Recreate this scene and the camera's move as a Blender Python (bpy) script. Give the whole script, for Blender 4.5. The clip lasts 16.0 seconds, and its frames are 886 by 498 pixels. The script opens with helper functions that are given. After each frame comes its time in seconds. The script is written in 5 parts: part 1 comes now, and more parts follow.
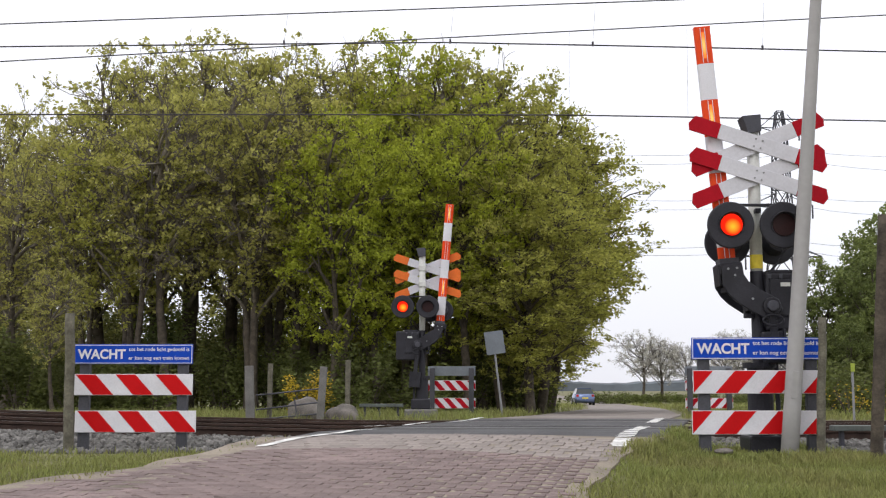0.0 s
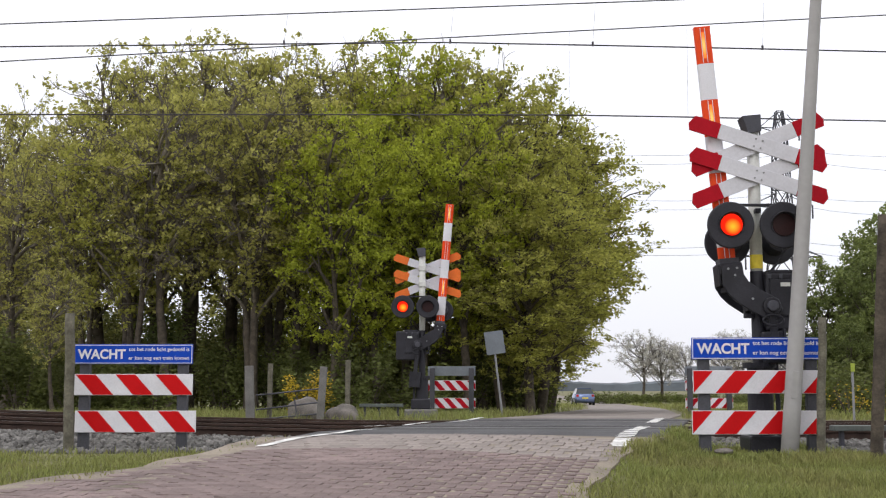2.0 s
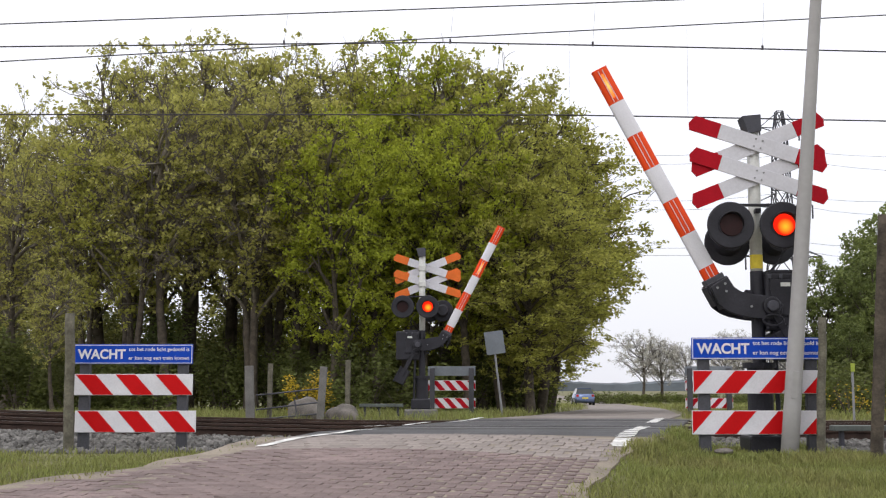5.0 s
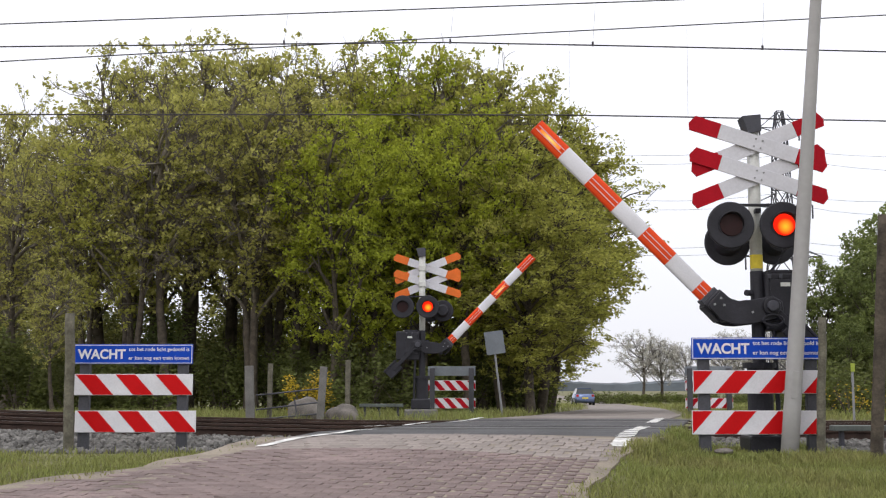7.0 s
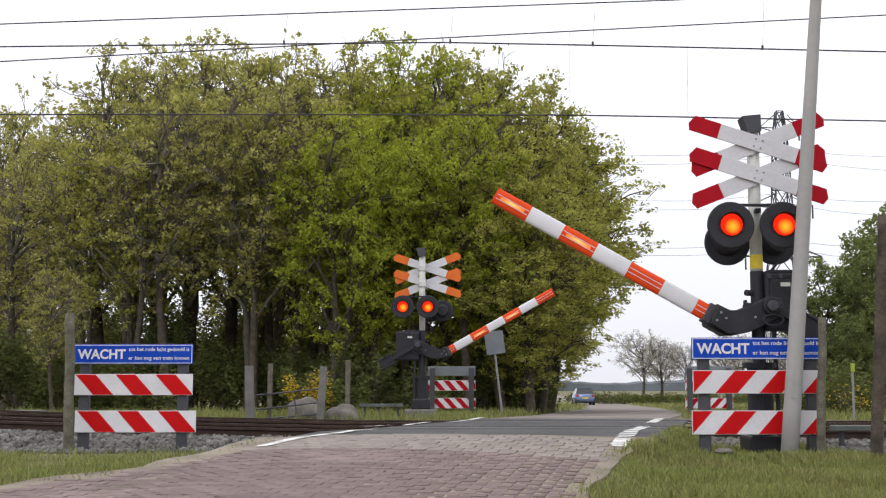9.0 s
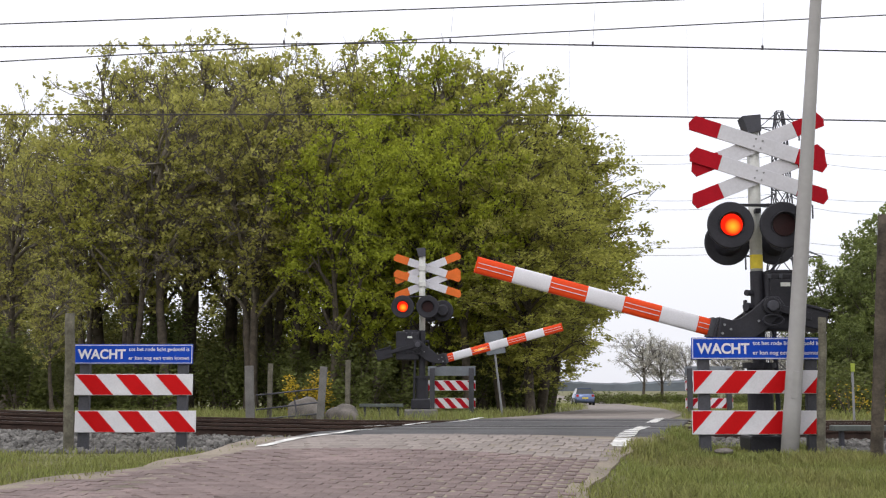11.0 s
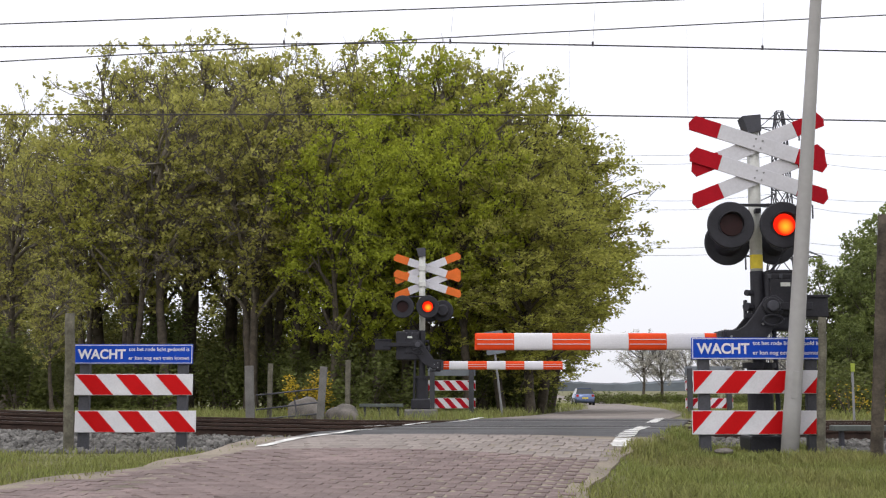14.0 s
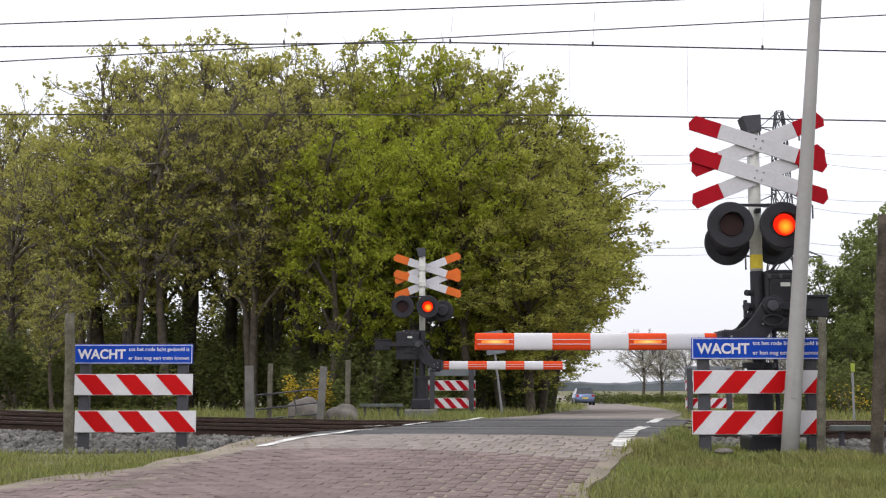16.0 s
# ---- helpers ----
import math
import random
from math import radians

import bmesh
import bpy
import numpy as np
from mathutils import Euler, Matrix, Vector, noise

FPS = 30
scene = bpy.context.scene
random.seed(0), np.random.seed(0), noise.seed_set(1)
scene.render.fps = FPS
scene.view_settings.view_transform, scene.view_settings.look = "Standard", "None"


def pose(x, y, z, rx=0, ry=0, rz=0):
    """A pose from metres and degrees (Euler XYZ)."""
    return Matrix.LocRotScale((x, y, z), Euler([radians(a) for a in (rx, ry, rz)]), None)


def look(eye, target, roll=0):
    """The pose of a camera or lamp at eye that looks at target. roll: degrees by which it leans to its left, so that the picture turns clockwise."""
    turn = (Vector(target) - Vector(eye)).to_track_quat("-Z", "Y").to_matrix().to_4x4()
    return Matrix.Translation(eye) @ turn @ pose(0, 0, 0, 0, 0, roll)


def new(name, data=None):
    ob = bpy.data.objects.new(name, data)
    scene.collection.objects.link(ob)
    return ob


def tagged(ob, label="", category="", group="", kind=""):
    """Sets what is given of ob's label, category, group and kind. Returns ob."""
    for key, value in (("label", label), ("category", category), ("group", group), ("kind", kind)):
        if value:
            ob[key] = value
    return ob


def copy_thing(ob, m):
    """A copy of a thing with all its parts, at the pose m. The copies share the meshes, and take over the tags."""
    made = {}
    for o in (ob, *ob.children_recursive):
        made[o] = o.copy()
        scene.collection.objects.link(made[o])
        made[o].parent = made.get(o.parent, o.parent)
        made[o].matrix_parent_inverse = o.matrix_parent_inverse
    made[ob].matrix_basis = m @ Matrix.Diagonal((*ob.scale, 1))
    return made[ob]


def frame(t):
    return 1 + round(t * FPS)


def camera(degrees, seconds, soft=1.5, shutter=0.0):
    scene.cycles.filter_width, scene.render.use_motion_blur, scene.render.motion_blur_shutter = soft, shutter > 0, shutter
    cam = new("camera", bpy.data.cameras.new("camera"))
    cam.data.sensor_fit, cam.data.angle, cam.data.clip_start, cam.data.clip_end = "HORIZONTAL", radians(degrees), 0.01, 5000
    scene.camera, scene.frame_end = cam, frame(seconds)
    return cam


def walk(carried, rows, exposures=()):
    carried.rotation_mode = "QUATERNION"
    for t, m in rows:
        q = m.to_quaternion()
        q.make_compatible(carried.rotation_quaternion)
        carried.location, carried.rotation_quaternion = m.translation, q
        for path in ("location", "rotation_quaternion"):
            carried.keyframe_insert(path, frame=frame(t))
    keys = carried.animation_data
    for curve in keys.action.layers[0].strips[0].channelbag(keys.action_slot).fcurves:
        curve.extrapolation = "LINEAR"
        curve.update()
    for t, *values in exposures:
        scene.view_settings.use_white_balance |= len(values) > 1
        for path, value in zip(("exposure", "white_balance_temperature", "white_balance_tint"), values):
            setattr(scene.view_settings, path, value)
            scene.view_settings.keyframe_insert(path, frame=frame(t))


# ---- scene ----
# camera on a tripod, low beside the road; world origin under it, z = 0 at the rail tops
EYE = (0.0, 0.0, 0.5)
cam = camera(41.0, 16.0, 1.2)
walk(cam, [(0.0, pose(*EYE, 90 + 6.718, 0, 0)), (16.0, pose(*EYE, 90 + 6.718, 0, 0))])

# ---- world and light: bright overcast spring day ----
SUN_EL, SUN_AZ = radians(48), radians(215)
world = bpy.data.worlds.new("overcast_sky")
scene.world = world
world.use_nodes = True
wt = world.node_tree
wt.nodes.clear()
w_out = wt.nodes.new("ShaderNodeOutputWorld")
w_bg = wt.nodes.new("ShaderNodeBackground")
w_sky = wt.nodes.new("ShaderNodeTexSky")
w_sky.sky_type, w_sky.sun_disc = "NISHITA", False
w_sky.sun_elevation, w_sky.sun_rotation = SUN_EL, SUN_AZ
w_sky.air_density, w_sky.dust_density = 1.0, 3.0
w_mul = wt.nodes.new("ShaderNodeMixRGB")
w_mul.blend_type, w_mul.inputs[0].default_value, w_mul.inputs[2].default_value = "MULTIPLY", 1.0, (0.1, 0.1, 0.1, 1)
w_dir = wt.nodes.new("ShaderNodeTexCoord")
w_xyz = wt.nodes.new("ShaderNodeSeparateXYZ")
w_cloud = wt.nodes.new("ShaderNodeValToRGB")
w_cloud.color_ramp.elements[0].position, w_cloud.color_ramp.elements[1].position = 0.0, 1.0
w_cloud.color_ramp.elements[0].color, w_cloud.color_ramp.elements[1].color = (0.97, 0.975, 1.05, 1), (1.95, 1.95, 2.0, 1)
wt.links.new(w_dir.outputs["Generated"], w_xyz.inputs[0])
wt.links.new(w_xyz.outputs["Z"], w_cloud.inputs[0])
w_mix = wt.nodes.new("ShaderNodeMixRGB")
w_mix.inputs[0].default_value = 0.88
wt.links.new(w_cloud.outputs[0], w_mix.inputs[2])
w_bg.inputs[1].default_value = 1.0
wt.links.new(w_sky.outputs[0], w_mul.inputs[1])
wt.links.new(w_mul.outputs[0], w_mix.inputs[1])
wt.links.new(w_mix.outputs[0], w_bg.inputs[0])
wt.links.new(w_bg.outputs[0], w_out.inputs[0])

sun = new("sun", bpy.data.lights.new("sun", "SUN"))
sun.data.energy, sun.data.angle, sun.data.color = 0.7, radians(25), (1.0, 0.97, 0.92)
sun_from = Vector((math.sin(SUN_AZ) * math.cos(SUN_EL), math.cos(SUN_AZ) * math.cos(SUN_EL), math.sin(SUN_EL)))
sun.matrix_world = look(sun_from * 60, (0, 0, 0))
scene.view_settings.exposure = 0.0


# ---- materials ----
def mat(name, col, rough=0.7, metal=0.0, var=0.2, big=1.5, fine=25.0, bump=0.15, dark=None, rnd=0.0, island=0.0, trans=0.0, amount=0.5, spec=0.4):
    """Base colour varied by a coarse and a fine noise, with bump; rnd / island vary it from object to object or piece to piece."""
    m = bpy.data.materials.new(name)
    m.use_nodes = True
    nt = m.node_tree
    b = nt.nodes["Principled BSDF"]
    b.inputs["Roughness"].default_value, b.inputs["Metallic"].default_value = rough, metal
    b.inputs["Specular IOR Level"].default_value = spec
    tc = nt.nodes.new("ShaderNodeTexCoord")
    n1, n2 = nt.nodes.new("ShaderNodeTexNoise"), nt.nodes.new("ShaderNodeTexNoise")
    for n, s in ((n1, big), (n2, fine)):
        n.inputs["Scale"].default_value, n.inputs["Detail"].default_value = s, 5
        nt.links.new(tc.outputs["Object"], n.inputs["Vector"])
    dk = dark or tuple(c * (1 - 2 * var) for c in col)
    ramp = nt.nodes.new("ShaderNodeValToRGB")
    ramp.color_ramp.elements[0].position, ramp.color_ramp.elements[1].position = 0.5 - amount * 0.5, 0.5 + amount * 0.3
    ramp.color_ramp.elements[0].color, ramp.color_ramp.elements[1].color = (*dk, 1), (*col, 1)
    nt.links.new(n1.outputs[0], ramp.inputs[0])
    mul = nt.nodes.new("ShaderNodeMixRGB")
    mul.blend_type, mul.inputs[0].default_value = "MULTIPLY", 1.0
    mr = nt.nodes.new("ShaderNodeMapRange")
    mr.inputs[1].default_value, mr.inputs[2].default_value = 0.25, 0.75
    mr.inputs[3].default_value, mr.inputs[4].default_value = 1 - var, 1 + var * 0.6
    nt.links.new(n2.outputs[0], mr.inputs[0])
    nt.links.new(ramp.outputs[0], mul.inputs[1])
    nt.links.new(mr.outputs[0], mul.inputs[2])
    out = mul.outputs[0]
    for amt, node, sock in ((rnd, "ShaderNodeObjectInfo", "Random"), (island, "ShaderNodeNewGeometry", "Random Per Island")):
        if amt:
            src = nt.nodes.new(node)
            mv = nt.nodes.new("ShaderNodeMapRange")
            mv.inputs[3].default_value, mv.inputs[4].default_value = 1 - amt, 1 + amt
            nt.links.new(src.outputs[sock], mv.inputs[0])
            mm = nt.nodes.new("ShaderNodeMixRGB")
            mm.blend_type, mm.inputs[0].default_value = "MULTIPLY", 1.0
            nt.links.new(out, mm.inputs[1])
            nt.links.new(mv.outputs[0], mm.inputs[2])
            out = mm.outputs[0]
    nt.links.new(out, b.inputs["Base Color"])
    if bump:
        bp = nt.nodes.new("ShaderNodeBump")
        bp.inputs["Strength"].default_value, bp.inputs["Distance"].default_value = bump, 0.02
        nt.links.new(n2.outputs[0], bp.inputs["Height"])
        nt.links.new(bp.outputs[0], b.inputs["Normal"])
    if trans:
        tr = nt.nodes.new("ShaderNodeBsdfTranslucent")
        nt.links.new(out, tr.inputs["Color"])
        mx = nt.nodes.new("ShaderNodeMixShader")
        mx.inputs[0].default_value = trans
        nt.links.new(b.outputs[0], mx.inputs[1])
        nt.links.new(tr.outputs[0], mx.inputs[2])
        nt.links.new(mx.outputs[0], nt.nodes["Material Output"].inputs[0])
    return m


def glow(name, core, rim, radius, strength, centre=(0, 0, 0)):
    """A lit lamp: emission, hotter towards the bulb in the middle."""
    m = bpy.data.materials.new(name)
    m.use_nodes = True
    nt = m.node_tree
    nt.nodes.clear()
    o, e = nt.nodes.new("ShaderNodeOutputMaterial"), nt.nodes.new("ShaderNodeEmission")
    tc, vl = nt.nodes.new("ShaderNodeTexCoord"), nt.nodes.new("ShaderNodeVectorMath")
    vl.operation = "LENGTH"
    r = nt.nodes.new("ShaderNodeMapRange")
    r.inputs[2].default_value = radius
    cr = nt.nodes.new("ShaderNodeValToRGB")
    cr.color_ramp.elements[0].color, cr.color_ramp.elements[1].color = (*core, 1), (*rim, 1)
    cr.color_ramp.elements[0].position, cr.color_ramp.elements[1].position = 0.10, 0.75
    off = nt.nodes.new("ShaderNodeVectorMath")
    off.operation, off.inputs[1].default_value = "SUBTRACT", centre
    nt.links.new(tc.outputs["Object"], off.inputs[0])
    nt.links.new(off.outputs[0], vl.inputs[0])
    nt.links.new(vl.outputs["Value"], r.inputs[0])
    nt.links.new(r.outputs[0], cr.inputs[0])
    nt.links.new(cr.outputs[0], e.inputs[0])
    e.inputs[1].default_value = strength
    nt.links.new(e.outputs[0], o.inputs[0])
    return m


M_WHITE = mat("white_reflective_sheet", (0.69, 0.68, 0.72), 0.45, var=0.09, big=2, fine=60, bump=0.05, spec=0.2)
M_RED = mat("red_reflective_sheet", (0.54, 0.008, 0.010), 0.4, var=0.08, big=3, fine=60, bump=0.03, spec=0.08)
M_CROSS_W = mat("weathered_white_board", (0.62, 0.61, 0.65), 0.55, var=0.08, big=3, fine=40, bump=0.05, spec=0.2)
M_CROSS_R = mat("dark_red_board_tip", (0.40, 0.006, 0.016), 0.5, var=0.1, big=4, fine=40, bump=0.05, spec=0.1)
M_ORANGE = mat("faded_orange_tip", (0.72, 0.16, 0.03), 0.5, var=0.1, big=4, fine=40, bump=0.05, spec=0.15)
M_BOOM_R = mat("orange_red_boom_film", (0.76, 0.07, 0.015), 0.35, var=0.08, big=4, fine=60, bump=0.02, spec=0.12)
M_BLACK = mat("black_painted_steel", (0.030, 0.029, 0.037), 0.5, var=0.25, big=4, fine=50, bump=0.08, spec=0.28)
M_DGREY = mat("dark_grey_steel", (0.06, 0.06, 0.075), 0.5, var=0.2, big=4, fine=50, bump=0.06)
M_GALV = mat("galvanised_steel", (0.29, 0.29, 0.30), 0.5, 0.3, var=0.15, big=2, fine=30, bump=0.05)
M_DUCT = mat("greenish_grey_duct_paint", (0.105, 0.118, 0.108), 0.6, var=0.2, big=3, fine=30, bump=0.06)
M_MARKER = mat("dull_yellow_green_plate", (0.33, 0.40, 0.05), 0.5, var=0.1)
M_POLE = mat("grey_pole_paint", (0.345, 0.335, 0.33), 0.6, var=0.07, big=2, fine=14, bump=0.04, spec=0.25)
M_SIGNBACK = mat("dull_grey_sheet_metal", (0.19, 0.21, 0.235), 0.5, 0.2, var=0.12, big=3, fine=30, bump=0.04)
M_MAST = mat("grey_white_mast_paint", (0.62, 0.62, 0.59), 0.5, var=0.12, big=4, fine=40, bump=0.04)
M_YELLOW = mat("yellow_paint", (0.75, 0.58, 0.04), 0.5, var=0.1)
M_BLUE = mat("blue_enamel", (0.010, 0.060, 0.44), 0.35, var=0.08, big=4, fine=50, bump=0.02, spec=0.1)
M_POST = mat("grey_plastic_post", (0.062, 0.062, 0.074), 0.6, var=0.2, big=5, fine=40, bump=0.1)
M_WOOD = mat("weathered_wood", (0.165, 0.152, 0.115), 0.9, var=0.3, big=8, fine=45, bump=0.5)
M_CONC = mat("old_concrete", (0.18, 0.172, 0.162), 0.9, var=0.2, big=4, fine=40, bump=0.3)
M_BOULDER = mat("grey_granite", (0.185, 0.165, 0.148), 0.9, var=0.25, big=5, fine=40, bump=0.5)
M_RAIL = mat("rusty_rail", (0.062, 0.036, 0.027), 0.75, 0.2, var=0.3, big=4, fine=40, bump=0.3)
M_RAILTOP = mat("polished_rail_head", (0.15, 0.12, 0.105), 0.4, 0.8, var=0.15)
M_DECKRAIL = mat("bright_rail_head", (0.17, 0.162, 0.158), 0.55, 0.3, var=0.15)
M_SLEEPER = mat("concrete_sleeper", (0.22, 0.19, 0.17), 0.9, var=0.25, big=4, fine=40, bump=0.3)
M_BALLAST = mat("ballast_stone", (0.16, 0.152, 0.142), 0.9, var=0.25, big=3, fine=30, bump=0.3, island=0.45)
M_BED = mat("gravel_bed", (0.12, 0.10, 0.085), 0.95, var=0.3, big=2, fine=22, bump=0.6)
M_ASPHALT = mat("grey_asphalt", (0.088, 0.085, 0.09), 0.85, var=0.25, big=0.9, fine=90, bump=0.25, spec=0.3)
M_BRICK = mat("red_clay_paver", (0.215, 0.163, 0.156), 0.85, var=0.2, big=1.2, fine=35, bump=0.3, rnd=0.16, spec=0.2)
M_BRICKS = mat("red_clay_pavers_joined", (0.215, 0.163, 0.156), 0.85, var=0.2, big=1.2, fine=35, bump=0.3, island=0.16, spec=0.2)
M_PAVER = mat("pale_concrete_paver", (0.285, 0.245, 0.225), 0.85, var=0.2, big=1.0, fine=35, bump=0.3, rnd=0.12, spec=0.2)
M_LANE = mat("grey_brick_lane", (0.265, 0.232, 0.215), 0.9, var=0.22, big=0.7, fine=14, bump=0.3, spec=0.15)
M_SAND = mat("sandy_joint", (0.285, 0.245, 0.20), 0.95, var=0.25, big=2, fine=40, bump=0.4, spec=0.1)
M_LINE = mat("worn_white_road_paint", (0.78, 0.77, 0.75), 0.7, var=0.2, big=5, fine=30, bump=0.15, dark=(0.30, 0.29, 0.28), amount=0.7)
M_SOIL = mat("grass_and_soil", (0.14, 0.14, 0.055), 0.95, var=0.3, big=0.5, fine=9, bump=0.6, dark=(0.13, 0.11, 0.065))
M_GRASS = mat("grass_blade", (0.215, 0.25, 0.068), 0.7, var=0.25, big=0.8, fine=10, bump=0, island=0.35, trans=0.35, dark=(0.24, 0.22, 0.082))
M_BARK = mat("oak_bark", (0.105, 0.085, 0.065), 0.95, var=0.35, big=6, fine=30, bump=0.6)
M_LEAF_A = mat("young_oak_leaf", (0.39, 0.44, 0.05), 0.6, var=0.2, big=0.6, fine=5, bump=0, island=0.35, trans=0.58, dark=(0.30, 0.315, 0.04), spec=0.2)
M_LEAF_B = mat("olive_oak_leaf", (0.385, 0.39, 0.085), 0.6, var=0.2, big=0.6, fine=5, bump=0, island=0.35, trans=0.58, dark=(0.33, 0.315, 0.075), spec=0.2)
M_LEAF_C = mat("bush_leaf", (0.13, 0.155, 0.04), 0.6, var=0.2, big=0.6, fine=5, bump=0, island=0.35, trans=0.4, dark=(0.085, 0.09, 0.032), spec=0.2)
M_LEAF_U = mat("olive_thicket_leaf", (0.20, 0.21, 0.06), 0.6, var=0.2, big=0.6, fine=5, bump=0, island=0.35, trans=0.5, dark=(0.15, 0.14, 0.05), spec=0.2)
M_LEAF_E = mat("light_green_leaf", (0.20, 0.24, 0.068), 0.6, var=0.2, big=0.6, fine=5, bump=0, island=0.35, trans=0.45, dark=(0.095, 0.12, 0.036))
M_LEAF_F = mat("greyish_bud_leaf", (0.43, 0.42, 0.125), 0.6, var=0.2, big=0.6, fine=5, bump=0, island=0.35, trans=0.55, dark=(0.35, 0.325, 0.09), spec=0.2)
M_BARK_O = mat("grey_brown_young_bark", (0.20, 0.172, 0.135), 0.95, var=0.3, big=6, fine=30, bump=0.5)
M_BARK_P = mat("pale_grey_bark", (0.17, 0.155, 0.145), 0.95, var=0.3, big=6, fine=30, bump=0.4)
M_LEAF_D = mat("pale_blossom_leaf", (0.52, 0.50, 0.43), 0.6, var=0.2, big=0.6, fine=5, bump=0, island=0.3, trans=0.35)
M_BROOM = mat("yellow_broom_flower", (0.50, 0.36, 0.025), 0.6, var=0.2, bump=0, island=0.3, trans=0.3)
M_WIRE = mat("dark_copper_wire", (0.05, 0.045, 0.05), 0.5, 0.5, var=0.1, bump=0)
M_FARWIRE = mat("aluminium_cable", (0.33, 0.33, 0.34), 0.5, 0.3, var=0.1, bump=0)
M_LENS = mat("unlit_red_lens", (0.022, 0.003, 0.003), 0.45, var=0.2, big=20, fine=90, bump=0.3, spec=0.25)
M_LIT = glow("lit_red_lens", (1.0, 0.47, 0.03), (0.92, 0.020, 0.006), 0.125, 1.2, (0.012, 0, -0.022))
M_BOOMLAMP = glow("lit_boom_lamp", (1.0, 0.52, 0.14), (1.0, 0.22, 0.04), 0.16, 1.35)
M_CARBLUE = mat("metallic_blue_paint", (0.15, 0.19, 0.32), 0.25, 0.5, var=0.05, bump=0)
M_CARGLASS = mat("dark_car_glass", (0.02, 0.025, 0.03), 0.05, var=0.05, bump=0)
M_TYRE = mat("tyre_rubber", (0.02, 0.02, 0.02), 0.9, var=0.1, bump=0)
M_TAIL = mat("tail_light_red", (0.4, 0.02, 0.02), 0.2, var=0.05, bump=0)
# bluish grey: the haze of distance is mixed into the woods' colour
M_FIELD = mat("haze_blue_wood", (0.115, 0.13, 0.145), 1.0, var=0.15, big=0.02, fine=0.2, bump=0)


# ---- mesh helpers ----
def part(name, bm, material, parent=None, label="", smooth=False):
    """Links a bmesh as one mesh object under a thing or a part."""
    me = bpy.data.meshes.new(name)
    if smooth:
        for f in bm.faces:
            f.smooth = True
    bm.to_mesh(me)
    bm.free()
    me.materials.append(material)
    ob = new(name, me)
    if parent is not None:
        ob.parent = parent
    if label:
        tagged(ob, label)
    return ob


def mesh_of(name, verts, faces, material, parent=None, smooth=False):
    me = bpy.data.meshes.new(name)
    me.from_pydata(verts, [], faces)
    me.materials.append(material)
    if smooth:
        me.polygons.foreach_set("use_smooth", [True] * len(me.polygons))
    me.update()
    ob = new(name, me)
    if parent is not None:
        ob.parent = parent
    return ob


def thing(name, label, category, m=None, group="", kind=""):
    ob = new(name)
    ob.empty_display_size = 0.2
    if m is not None:
        ob.matrix_basis = m
    return tagged(ob, label, category, group, kind)


def box(bm, c, size, bevel=0.0, rot=None):
    g = bmesh.ops.create_cube(bm, size=1.0)
    m = Matrix.Translation(c) @ (rot if rot is not None else Matrix.Identity(4)) @ Matrix.Diagonal((*size, 1))
    bmesh.ops.transform(bm, matrix=m, verts=g["verts"])
    if bevel:
        es = list({e for v in g["verts"] for e in v.link_edges})
        bmesh.ops.bevel(bm, geom=es, offset=bevel, segments=2, affect="EDGES", profile=0.5)
    return bm


def tube(bm, a, b, r0, r1=None, seg=14):
    """A tapered round bar from a to b."""
    a, b = Vector(a), Vector(b)
    d = b - a
    m = Matrix.Translation((a + b) / 2) @ d.to_track_quat("Z", "Y").to_matrix().to_4x4()
    bmesh.ops.create_cone(bm, cap_ends=True, segments=seg, radius1=r0, radius2=r0 if r1 is None else r1, depth=d.length, matrix=m)
    return bm


def prism(bm, outline, y0, y1):
    """An outline in x, z given a thickness along y."""
    front = [bm.verts.new((x, y0, z)) for x, z in outline]
    back = [bm.verts.new((x, y1, z)) for x, z in outline]
    n = len(outline)
    bm.faces.new(front)
    bm.faces.new(back[::-1])
    for i in range(n):
        bm.faces.new((front[i], back[i], back[(i + 1) % n], front[(i + 1) % n]))
    bmesh.ops.recalc_face_normals(bm, faces=bm.faces[:])
    return bm


def disc(bm, c, r, depth, seg=40, bevel=0.0):
    """A round plate with its axis along y."""
    tube(bm, (c[0], c[1] - depth / 2, c[2]), (c[0], c[1] + depth / 2, c[2]), r, seg=seg)
    if bevel:
        es = [e for e in bm.edges if len(e.link_faces) == 2 and any(len(f.verts) > 4 for f in e.link_faces)]
        bmesh.ops.bevel(bm, geom=es, offset=bevel, segments=2, affect="EDGES", profile=0.5)
    return bm


def B():
    return bmesh.new()


